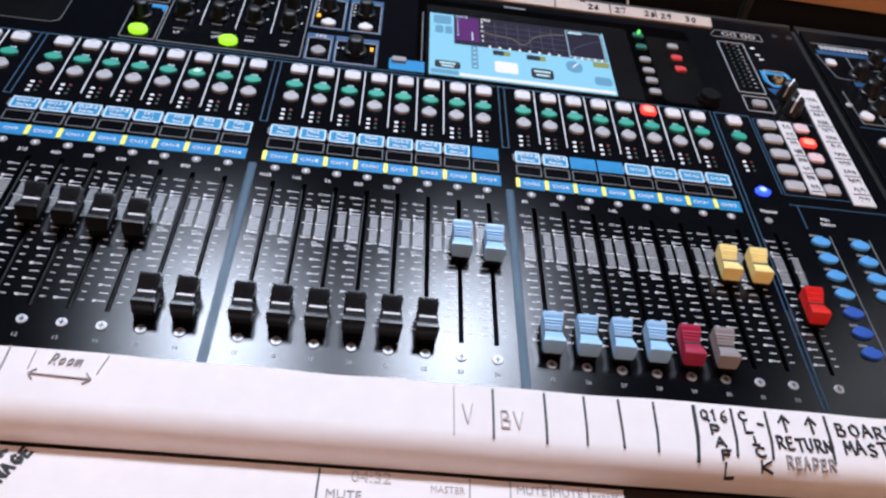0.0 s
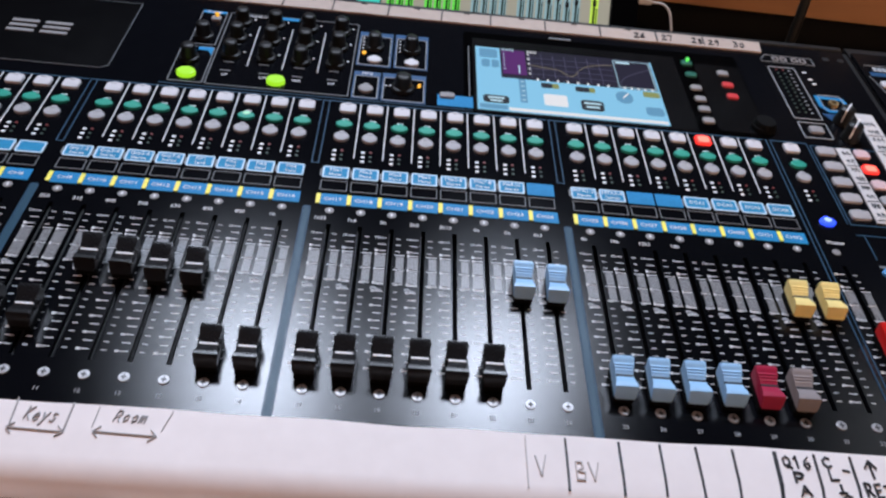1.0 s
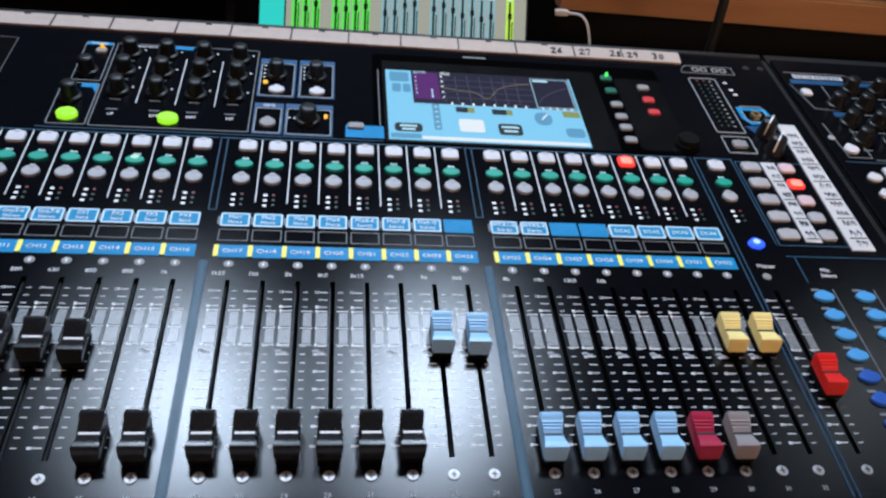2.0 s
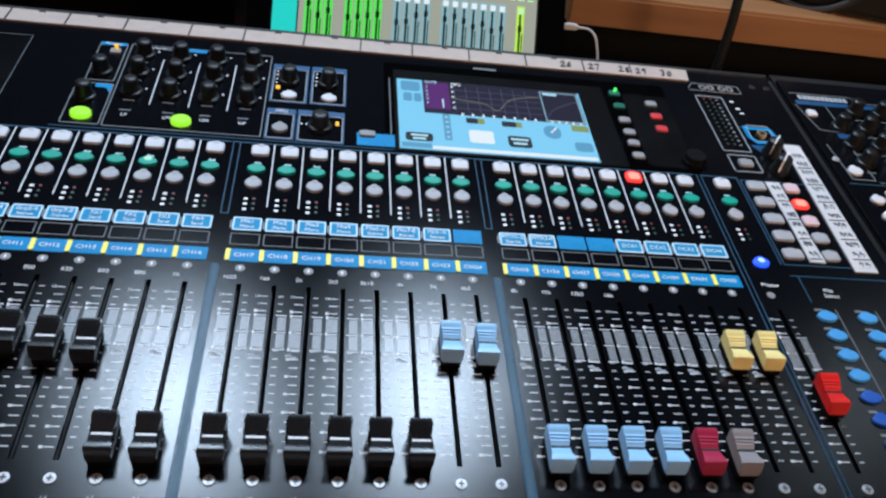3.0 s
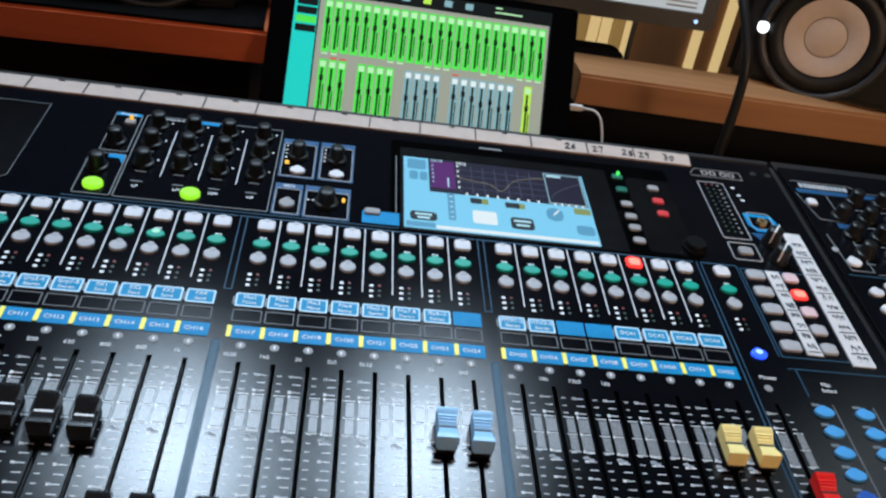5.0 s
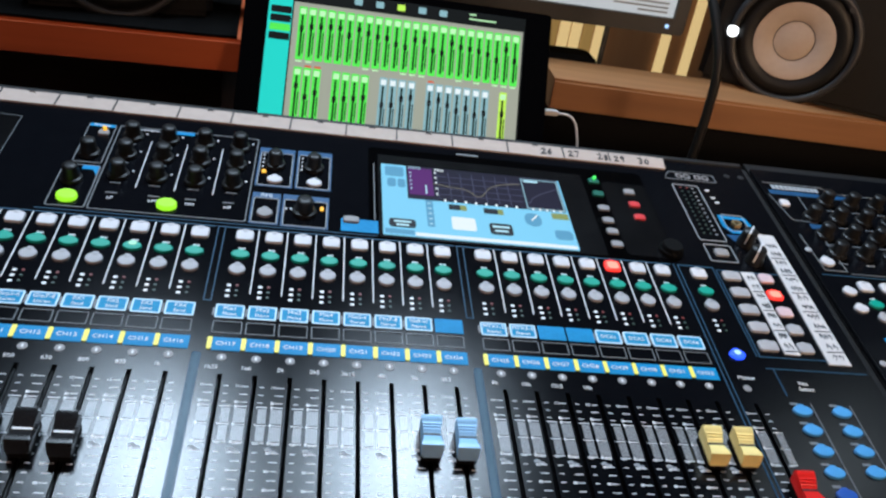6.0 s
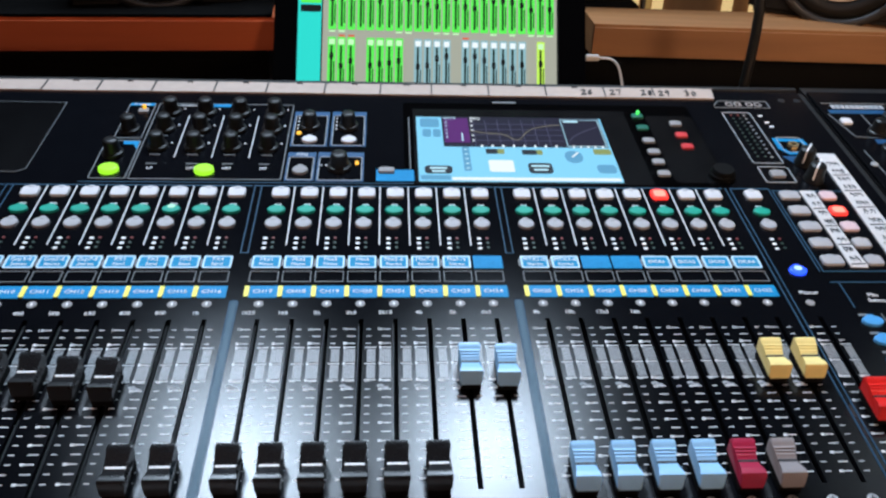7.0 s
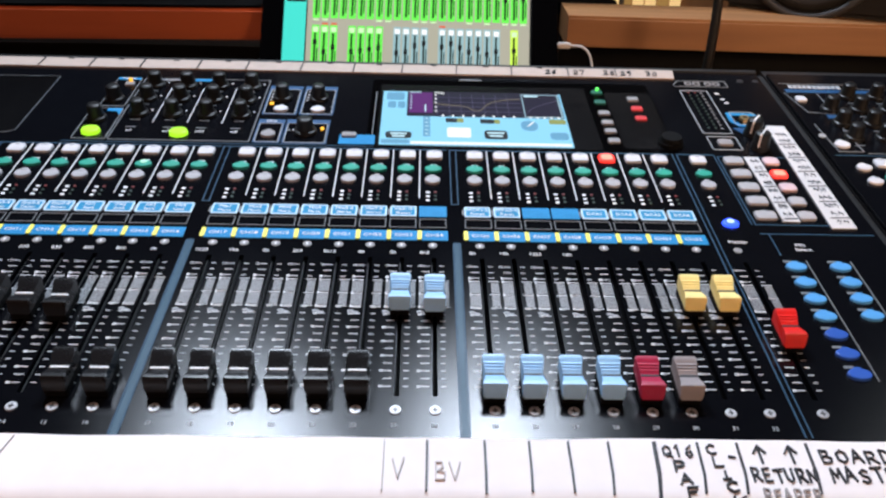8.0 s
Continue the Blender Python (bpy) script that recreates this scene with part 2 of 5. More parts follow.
slab("floor", -2.6, 2.6, -2.6, 2.3, -0.05, 0.0, FLOOR, "dark carpeted studio floor under the desk", "floor")
slab("ceiling", -2.6, 2.6, -2.6, 2.3, 2.5, 2.6, CEIL, "plain pale studio ceiling above the desk", "ceiling")
slab("wall_north", -2.6, 2.6, 2.2, 2.3, 0.0, 2.5, WALL, "brown painted wall behind the desk riser", "wall")
slab("wall_south", -2.6, 2.6, -2.6, -2.5, 0.0, 2.5, WALL, "brown painted wall facing the desk", "wall")
slab("wall_west", -2.6, -2.5, -2.5, 2.2, 0.0, 2.5, WALL, "brown painted side wall of the studio", "wall")
slab("wall_east", 2.5, 2.6, -2.5, 2.2, 0.0, 2.5, WALL, "brown painted side wall of the studio", "wall")

# ---- desk and riser ----
desk = thing("desk", pose(0, 0, 0), "dark laminate studio desk carrying both mixing consoles", "desk")
bm = bmesh.new()
box(bm, -0.85, 1.25, -0.42, 1.05, 0.70, 0.735)
part("desktop", bm, DESK_TOP, desk)
for x, y in ((-0.8, -0.36), (1.19, -0.36), (-0.8, 0.99), (1.19, 0.99)):
    bm = bmesh.new()
    box(bm, x - 0.03, x + 0.03, y - 0.03, y + 0.03, 0.0, 0.70)
    part("leg", bm, DESK_TOP, desk)
RISER_Y, RISER_B, RISER_T = 0.406, 0.8875, 0.9205


def riser(name, x0, x1, mat, label, px=0.0, yaw=0.0, back=1.02):
    ob = thing(name, pose(px, RISER_Y, 0, 0, 0, yaw) @ pose(-px, -RISER_Y, 0), label, "shelf", "desk riser boards")
    bm = bmesh.new()
    box(bm, x0, x1, RISER_Y, back, RISER_B, RISER_T)
    bmesh.ops.bevel(bm, geom=[e for e in bm.edges if abs(e.verts[0].co.y - RISER_Y) < 1e-4 and abs(e.verts[1].co.y - RISER_Y) < 1e-4 and abs(e.verts[0].co.x - e.verts[1].co.x) > 0.01], offset=0.003, segments=2, affect="EDGES")
    part("board", bm, mat, ob)
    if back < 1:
        # Added black sheet stands for shade under the board and blocks light behind.
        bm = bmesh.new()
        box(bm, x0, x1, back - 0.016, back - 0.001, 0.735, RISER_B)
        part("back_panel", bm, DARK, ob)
    else:
        for x in (x0 + 0.01, x1 - 0.03):
            bm = bmesh.new()
            box(bm, x, x + 0.02, RISER_Y + 0.25, back - 0.02, 0.735, RISER_B)
            part("upright", bm, DESK_TOP, ob)
    return ob


riser("riser_shelf", 0.298, 1.2, WOOD, "honey coloured wooden riser board under a speaker", 0.298, -2.4, 0.488)
riser("riser_shelf", -0.85, -0.024, WOOD_RED, "orange brown wooden riser board under a speaker", -0.024, 4)


# ---- speakers ----
def speaker(name, x, label, led, toe):
    h, d, y = 0.30, 0.22, 0.444
    ob = thing(name, pose(x, y, RISER_T + (0 if led else 0.003), 0, 0, toe) @ Matrix.Scale(1.07, 4), label, "speaker", "studio monitor speakers")
    bm = bmesh.new()
    box(bm, -0.084, 0.126 if led else 0.084, 0, d, 0, h)
    bmesh.ops.bevel(bm, geom=list(bm.edges), offset=0.006, segments=3, affect="EDGES")
    part("cabinet", bm, SPEAKER, ob)

    def turned(pname, prof, mat, cz, smooth=True, lab="", closed=False):
        b = bmesh.new()
        n = 48
        rings = [[b.verts.new((r * math.cos(2 * math.pi * i / n), -q, cz + r * math.sin(2 * math.pi * i / n))) for i in range(n)] for r, q in prof]
        for a, c in zip(rings, rings[1:]):
            for i in range(n):
                b.faces.new((a[i], a[(i + 1) % n], c[(i + 1) % n], c[i]))
        if closed:
            b.faces.new(rings[-1])
        return part(pname, b, mat, ob, lab, smooth=smooth)

    cz = 0.0600
    turned("driver_ring", [(0.0655, 0.0), (0.0655, 0.006), (0.063, 0.0085), (0.0585, 0.0085), (0.0565, 0.004), (0.0565, 0.002)], RIM, cz)
    turned("surround", [(0.0565, 0.003), (0.053, 0.0068), (0.047, 0.0078), (0.0415, 0.005), (0.0392, 0.0032)], RUBBER, cz)
    # without the power light the cone takes the colour with warm light painted in
    turned("cone", [(0.0397, 0.0052), (0.038, 0.0056), (0.029, 0.0035), (0.0205, 0.0018), (0.0202, 0.0015)], CONE if led else CONE_WARM_LIT, cz)
    turned("dust_cap_ring", [(0.0206, 0.0014), (0.0203, 0.0022), (0.0198, 0.0022), (0.0194, 0.0014)], RIM, cz)
    turned("dust_cap", [(0.0196, 0.0018), (0.016, 0.0028), (0.010, 0.0038), (0.004, 0.0043), (0.001, 0.0044)], CONE if led else CONE_WARM_LIT, cz, closed=True)
    for k in range(4):
        a = math.pi / 4 + k * math.pi / 2
        b = bmesh.new()
        prism(b, oval(0.0600 * math.cos(a), cz + 0.0600 * math.sin(a), 0.003, 0.003, 12), 0.0, 0.0095)
        bmesh.ops.transform(b, matrix=Matrix(((1, 0, 0, 0), (0, 0, -1, 0), (0, 1, 0, 0), (0, 0, 0, 1))), verts=b.verts)
        part("bolt", b, RIM, ob)
    turned("tweeter_plate", [(0.045, 0.0), (0.045, 0.003), (0.043, 0.004), (0.02, 0.001), (0.013, 0.0)], RIM, 0.215)
    turned("tweeter_dome", [(0.013, 0.0005), (0.011, 0.004), (0.006, 0.007), (0.001, 0.008)], CONE, 0.215, closed=True)
    if led:
        b = bmesh.new()
        prism(b, oval(-0.0615, cz - 0.0025, 0.0058, 0.0058, 20), 0.0, 0.0098)
        bmesh.ops.transform(b, matrix=Matrix(((1, 0, 0, 0), (0, 0, -1, 0), (0, 1, 0, 0), (0, 0, 0, 1))), verts=b.verts)
        part("power_light", b, LED_WHITE, ob, "lit round white power light")
    return ob


speaker("monitor_speaker", 0.568, "black monitor speaker with pale woofer cone on wooden riser", True, -26)
speaker("monitor_speaker", -0.148, "black monitor speaker on orange riser, warm light painted into its cone", False, 12)

# ---- computer monitor behind the tablet ----
mon = thing("computer_monitor", pose(0.2033, 0.515, 0.921), "black framed computer monitor standing behind the riser", "monitor")
bm = bmesh.new()
band(bm, rounded(0, 0.19, 0.52, 0.30, 0.006, 3), rounded(0, 0.192, 0.49, 0.268, 0.002, 3), 0.0, 0.016)
Q = Matrix(((1, 0, 0, 0), (0, 0, -1, 0), (0, 1, 0, 0), (0, 0, 0, 1)))
bmesh.ops.transform(bm, matrix=Q, verts=bm.verts)
part("bezel", bm, CHASSIS, mon)
bm = bmesh.new()
box(bm, -0.258, 0.258, 0.042, 0.338, -0.02, 0.010)
bmesh.ops.transform(bm, matrix=Q, verts=bm.verts)
part("casing", bm, CHASSIS, mon)
bm = bmesh.new()
box(bm, -0.245, 0.245, 0.058, 0.326, 0.010, 0.0115)
bmesh.ops.transform(bm, matrix=Q, verts=bm.verts)
mscreen = part("screen", bm, glow("dark_screen", (0.03, 0.032, 0.036), 0.5), mon, "dark lit screen with a pale lower field")
bm = bmesh.new()
box(bm, -0.2445, 0.2445, 0.0585, 0.110, 0.0115, 0.0120)
bmesh.ops.transform(bm, matrix=Q, verts=bm.verts)
part("pale_field", bm, glow("pale_grey_screen", (0.62, 0.66, 0.70), 0.8), mscreen)
for i in range(3):
    bm = bmesh.new()
    box(bm, 0.20 - 0.03 * i, 0.236, 0.0625 + 0.005 * i, 0.0645 + 0.005 * i, 0.0120, 0.0124)
    bmesh.ops.transform(bm, matrix=Q, verts=bm.verts)
    part("status_line", bm, GREY_PRINT, mscreen)
bm = bmesh.new()
prism(bm, oval(0.238, 0.0495, 0.0022, 0.0022, 12), 0.015, 0.0175)
bmesh.ops.transform(bm, matrix=Q, verts=bm.verts)
part("power_light", bm, LIT_BLUE_CORE, mon, "small lit blue power light")
bm = bmesh.new()
prism(bm, rounded(0.174, -0.002, 0.0058, 0.0058, 0.002), -0.186, 0.10)
part("stand", bm, CHASSIS, mon)
bm = bmesh.new()
prism(bm, rounded(0.128, -0.003, 0.084, 0.044, 0.016), -0.186, 0.004, 0.010, 0.014)
part("foot", bm, FOAM, mon)

# ---- warm slats on the far wall, foam mat ----
blind = thing("slatted_screen", pose(0.0, 2.15, 0.0), "cream vertical slats on the far wall, backlight put into their glow", "screen")
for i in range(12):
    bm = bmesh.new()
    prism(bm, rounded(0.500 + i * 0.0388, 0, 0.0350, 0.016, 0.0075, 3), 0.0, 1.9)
    # backlight by emission; three weaker slats put darker stripes into it
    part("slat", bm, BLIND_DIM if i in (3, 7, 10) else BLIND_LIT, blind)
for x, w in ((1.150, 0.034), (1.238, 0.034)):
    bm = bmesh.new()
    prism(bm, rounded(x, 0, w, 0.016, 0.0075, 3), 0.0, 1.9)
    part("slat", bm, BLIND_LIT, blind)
bm = bmesh.new()
box(bm, 0.40, 1.60, 0.012, 0.045, 0.0, 1.9)
part("backing_panel", bm, PANELLING, blind)
bm = bmesh.new()
n = 24
front = [(-0.84 + 0.81 * i / n, RISER_Y + 0.0022 + 0.0022 * noise.noise(Vector((i * 0.9, 0, 0)))) for i in range(n + 1)]
prism(bm, front + [(-0.03, 1.0), (-0.84, 1.0)], RISER_T, RISER_T + 0.003)
bmesh.ops.transform(bm, matrix=pose(-0.024, RISER_Y, 0, 0, 0, 4) @ pose(0.024, -RISER_Y, 0), verts=bm.verts)
tagged(part("foam_mat", bm, FOAM), "thin black foam mat lying on the orange riser", "mat")

# ---- black cable hanging over the riser edge ----
def tube(name, pts, r, mat, parent=None):
    cu = bpy.data.curves.new(name, "CURVE")
    cu.dimensions, cu.bevel_depth, cu.bevel_resolution, cu.resolution_u = "3D", r, 4, 8
    sp = cu.splines.new("BEZIER")
    sp.bezier_points.add(len(pts) - 1)
    for b, p in zip(sp.bezier_points, pts):
        b.co, b.handle_left_type, b.handle_right_type = p, "AUTO", "AUTO"
    cu.materials.append(mat)
    tmp = bpy.data.objects.new(name, cu)
    scene.collection.objects.link(tmp)
    me = bpy.data.meshes.new_from_object(tmp.evaluated_get(bpy.context.evaluated_depsgraph_get()))
    bpy.data.objects.remove(tmp)
    ob = new(name, me)
    ob.parent = parent
    return ob


tagged(tube("cable", [(0.4150, 0.2915, 0.76), (0.4150, 0.2905, 0.88), (0.4155, 0.2900, 0.95), (0.4130, 0.2930, 0.985), (0.4090, 0.3050, 1.010), (0.4000, 0.335, 1.05), (0.380, 0.40, 1.13)], 0.0045, RUBBER), "thick black cable hanging down behind the console", "cable")

# ---- mixing console ----
P, PITCH = 0.1728, 0.0203                    # width of a bank of eight, and of one channel
SLOT_T, SLOT_B, CENTRE = -0.0242, -0.1443, 0.0094
V0, V1 = -0.1725, 0.270                      # the control surface from front to back
U0, U1 = -0.385, 0.4535


def base_u(ch):
    return P * ((ch - 1) // 8 - 2) + PITCH * ((ch - 1) % 8)


SLOTS = [base_u(c) + CENTRE for c in range(1, 33)] + [0.352]
console = thing("mixing_console", DESK, "large black digital mixing console with coloured faders and lit keys", "mixing console")

# plate with real slots
def slotted_plate(us, vs, holes, z0, z1):
    """One sheet over a grid of lines, open at the cells in holes."""
    b = bmesh.new()
    top = [[b.verts.new((u, v, z1)) for v in vs] for u in us]
    low = [[b.verts.new((u, v, z0)) for v in vs] for u in us]
    solid = lambda i, j: 0 <= i < len(us) - 1 and 0 <= j < len(vs) - 1 and (i, j) not in holes
    for i in range(len(us) - 1):
        for j in range(len(vs) - 1):
            if not solid(i, j):
                continue
            for g in (top, low):
                b.faces.new((g[i][j], g[i + 1][j], g[i + 1][j + 1], g[i][j + 1]))
            for di, dj, p, q in ((-1, 0, (i, j), (i, j + 1)), (1, 0, (i + 1, j), (i + 1, j + 1)), (0, -1, (i, j), (i + 1, j)), (0, 1, (i, j + 1), (i + 1, j + 1))):
                if not solid(i + di, j + dj):
                    b.faces.new((top[p[0]][p[1]], top[q[0]][q[1]], low[q[0]][q[1]], low[p[0]][p[1]]))
    return b


edges = [U0] + [e for s in sorted(SLOTS) for e in (s - 0.00145, s + 0.00145)] + [U1]
bm = slotted_plate(edges, [V0, SLOT_B, SLOT_T, V1], {(i, 1) for i in range(1, len(edges) - 1, 2)}, -0.003, 0.0)
part("control_panel", bm, PANEL, console)
bm = bmesh.new()
box(bm, U0, U1, V0, V1, -0.016, -0.012)
part("slot_floor", bm, DARK, console)
# steel body, a wedge under the plate
bm = bmesh.new()
prof = [(V0 - 0.042, -0.022), (V0 - 0.04, -0.068), (0.285, -0.15), (0.285, -0.010), (0.272, -0.0165), (V0, -0.0165)]
rings = [[bm.verts.new((u, v, w)) for v, w in prof] for u in (U0, U1)]
bm.faces.new(rings[0])
bm.faces.new(list(reversed(rings[1])))
for i in range(len(prof)):
    j = (i + 1) % len(prof)
    bm.faces.new((rings[0][i], rings[1][i], rings[1][j], rings[0][j]))
part("body", bm, CHASSIS, console)
# front armrest, rounded
bm = bmesh.new()
prof = [(V0 - 0.0003, -0.016), (V0 - 0.0003, -0.0012)] + [(V0 - 0.030 - 0.014 * math.sin(a), -0.0152 + 0.014 * math.cos(a)) for a in [i * math.pi / 12 for i in range(7)]] + [(V0 - 0.044, -0.022)]
rings = [[bm.verts.new((u, v, w)) for v, w in prof] for u in (U0, U1)]
for i in range(len(prof) - 1):
    bm.faces.new((rings[0][i], rings[1][i], rings[1][i + 1], rings[0][i + 1]))
bm.faces.new(rings[0])
bm.faces.new(list(reversed(rings[1])))
part("armrest", bm, CHASSIS, console)
bm = bmesh.new()
box(bm, U0, U1, V1, 0.2745, -0.010, 0.0015)
part("rear_lip", bm, CHASSIS, console)
for u in (U0 - 0.008, U1):
    bm = bmesh.new()
    prism(bm, [(V0 - 0.04, -0.07), (0.284, -0.151), (0.272, -0.003), (V0 - 0.035, -0.003)], 0, 0.008, 0.002, 0.002)
    bmesh.ops.transform(bm, matrix=Matrix(((0, 0, 1, u), (1, 0, 0, 0), (0, 1, 0, 0), (0, 0, 0, 1))), verts=bm.verts)
    part("side_cheek", bm, CHASSIS, console)


HATCHED = material("grey_hatched_print", (0.23, 0.24, 0.25), 0.30)
nt = HATCHED.node_tree
tc, wv, mx = nt.nodes.new("ShaderNodeTexCoord"), nt.nodes.new("ShaderNodeTexWave"), nt.nodes.new("ShaderNodeMixRGB")
wv.inputs["Scale"].default_value = 330.0
mx.inputs[1].default_value, mx.inputs[2].default_value = (0.02, 0.022, 0.025, 1), (0.35, 0.36, 0.37, 1)
nt.links.new(tc.outputs["Object"], wv.inputs["Vector"])
nt.links.new(wv.outputs["Fac"], mx.inputs[0])
nt.links.new(mx.outputs[0], nt.nodes["Principled BSDF"].inputs["Base Color"])


# ---- shared small parts ----
def mesh_of(name, build, mat, smooth=False):
    b = bmesh.new()
    build(b)
    bmesh.ops.recalc_face_normals(b, faces=b.faces)
    me = bpy.data.meshes.new(name)
    b.to_mesh(me)
    b.free()
    me.materials.append(mat)
    if smooth:
        me.polygons.foreach_set("use_smooth", [True] * len(me.polygons))
    return me


def recoloured(me, mat):
    m = me.copy()
    m.materials.clear()
    m.materials.append(mat)
    return m


def key_shape(w, h, tall=0.0020):
    def build(b):
        prism(b, rounded(0, 0, w, h, min(w, h) * 0.24, 4), 0.0, tall, 0.0008, 0.0008)
        prism(b, rounded(0, h * 0.5, w * 0.34, h * 0.16, h * 0.05, 2), 0.0, tall * 0.8, 0.0003, 0.0003)
    return build


def nosed(ru, rv, tall=0.0020):
    """A round key with a small raised nose at the back."""
    def build(b):
        prism(b, oval(0, 0, ru, rv, 20), 0.0, tall, 0.0007, 0.0007)
        prism(b, rounded(0, rv * 0.95, ru * 0.7, rv * 0.5, ru * 0.12, 2), 0.0, tall * 0.9, 0.0004, 0.0005)
    return build


KEY_PALE = material("pale_grey_rubber_key", (0.41, 0.405, 0.42), 0.5, grain=0.2, scale=150, vary=0.3)
MUTE = mesh_of("mute_key", key_shape(0.0122, 0.0112), KEY_WHITE)
MUTE_RED = recoloured(MUTE, LIT_RED)
SEL = mesh_of("select_key", nosed(0.0062, 0.0044), KEY_GREEN)
PAFL = mesh_of("listen_key", nosed(0.0056, 0.0054), KEY_PALE)
SCREW = mesh_of("screw", lambda b: prism(b, oval(0, 0, 0.0030, 0.0030, 20), -0.0002, 0.0008, 0.0003, 0.0003), STEEL)
RECESS = mesh_of("screw_recess", lambda b: (prism(b, rounded(0, 0, 0.0030, 0.0008, 0.0003, 2), 0.0008, 0.00105), prism(b, rounded(0, 0.0012, 0.0008, 0.0010, 0.0002, 2), 0.0008, 0.00105), prism(b, rounded(0, -0.0012, 0.0008, 0.0010, 0.0002, 2), 0.0008, 0.00105)), CHASSIS)
KEY_MARK = mesh_of("key_mark", lambda b: prism(b, rounded(0, 0, 0.0034, 0.0008, 0.0003, 2), 0.0018, 0.00215), KEY_GREY)
KEY_LEGEND = mesh_of("key_legend", lambda b: (box(b, -0.0022, -0.0008, -0.0007, 0.0007, 0, 0.0003), box(b, -0.0004, 0.0006, -0.0007, 0.0006, 0, 0.0003), box(b, 0.0010, 0.0022, -0.0007, 0.0007, 0, 0.0003)), WHITE_PRINT)
LED_R = mesh_of("meter_led", lambda b: prism(b, oval(0, 0, 0.0011, 0.0010, 8), 0, 0.0006), LED_OFF_RED)
LED_G = recoloured(LED_R, LED_OFF_GREEN)
LABEL_BOX = mesh_of("label_frame", lambda b: outline_box(b, -0.009, 0.009, -0.0061, 0.0061, 0.0011, 0.0006, 0.0012), PALE_BLUE_PRINT)
LABEL_TAB = mesh_of("label_tab", lambda b: box(b, -0.0106, -0.0094, -0.0040, 0.0030, 0, 0.0004), GREY_PRINT)
LABEL_FILL = mesh_of("label_field", lambda b: prism(b, rounded(0, 0, 0.0172, 0.0114, 0.001, 2), 0, 0.0004), SKY)
LABEL_PLAIN = mesh_of("label_field", lambda b: prism(b, rounded(0, 0, 0.0190, 0.0128, 0.0006, 2), 0, 0.0004), BLUE)
EMPTY_BOX = mesh_of("blank_field", lambda b: outline_box(b, -0.009, 0.009, -0.0052, 0.0052, 0.0005, 0.0004, 0.0006), GREY_PRINT)
BAND = mesh_of("blue_band", lambda b: box(b, 0.0016, 0.0187, -0.0056, 0.0052, 0, 0.0004), BLUE)
YELLOW = mesh_of("yellow_tick", lambda b: prism(b, rounded(0, 0, 0.0029, 0.0098, 0.0006, 2), 0.0004, 0.0008), YELLOW_PRINT)
DIVIDER = mesh_of("divider_line", lambda b: box(b, -0.00035, 0.00035, 0.046, 0.1135, 0, 0.0003), WHITE_PRINT)
BADGE = mesh_of("round_badge", lambda b: prism(b, oval(0, 0, 0.0029, 0.0028, 16), 0, 0.0004), KEY_GREY)
BADGE_MARK = mesh_of("badge_mark", lambda b: prism(b, rounded(0, 0, 0.0012, 0.0026, 0.0005, 2), 0.0004, 0.0006), WHITE_PRINT)


def marks(b):
    """The fader scale, long and short ticks with bars for the small figures."""
    for i in range(19):
        v = -0.0330 - i * 0.0058
        if -0.0725 < v < -0.048:
            continue
        wide = i % 2 == 0
        box(b, -0.0074 if wide else -0.0078, -0.0028, v - 0.00024, v + 0.00024, 0, 0.0001)
        box(b, 0.0032, 0.0062, v - 0.00022, v + 0.00022, 0, 0.0001)
        if wide and i:
            box(b, -0.0096, -0.0089, v - 0.0008, v + 0.0008, 0, 0.0001)
            outline_box(b, -0.0087, -0.0076, v - 0.0008, v + 0.0008, 0.00035, 0.0001, 0.0003)
    for v in (-0.0478, -0.0605, -0.0727):
        box(b, -0.0082, -0.0026, v - 0.00026, v + 0.00026, 0, 0.0001)
        box(b, 0.0026, 0.0092, v - 0.00026, v + 0.00026, 0, 0.0001)
        box(b, -0.0093, -0.0083, v - 0.0010, v + 0.0010, 0, 0.0001)
    for word, v in (("10", -0.0330), ("5", -0.0446)):
        b.from_mesh(figure(word, -0.0091, v))


def figure(word, u, v):
    me = lettering(word, 0.0030).copy()
    me.transform(Matrix.Translation((u, v, 0.0)))
    return me


SQUIGGLE = mesh_of("scale_squiggle", lambda b: stroke(b, [(-0.0098, -0.0772), (-0.0080, -0.0766), (-0.0066, -0.0782), (-0.0046, -0.0784)], 0.0016, 0, 0.0002), SILVER_PRINT)
HATCH_WIDE = mesh_of("hatched_field", lambda b: box(b, 0, 0.0066, 0, 0.0104, 0, 0.0002), HATCHED)
HATCH_THIN = mesh_of("hatched_field", lambda b: box(b, 0, 0.0048, 0, 0.0104, 0, 0.0002), HATCHED)


def hatch(u):
    for v in (-0.0595, -0.0718):
        part("hatched_field", HATCH_WIDE, None, console, "", (u - 0.0092, v, 0))
        part("hatched_field", HATCH_THIN, None, console, "", (u + 0.0040, v, 0))


MARKS = mesh_of("fader_scale", marks, WHITE_PRINT)
SLOT_RAIL = mesh_of("slot_rail", lambda b: box(b, -0.00140, -0.00105, SLOT_B + 0.001, SLOT_T - 0.001, -0.0060, -0.0034), RAIL)


def printed_bits(b):
    for i in range(3):
        box(b, -0.0022, 0.0004, 0.0068 - i * 0.0052, 0.0088 - i * 0.0052, 0, 0.0003)


BITS = mesh_of("meter_scale", printed_bits, WHITE_PRINT)


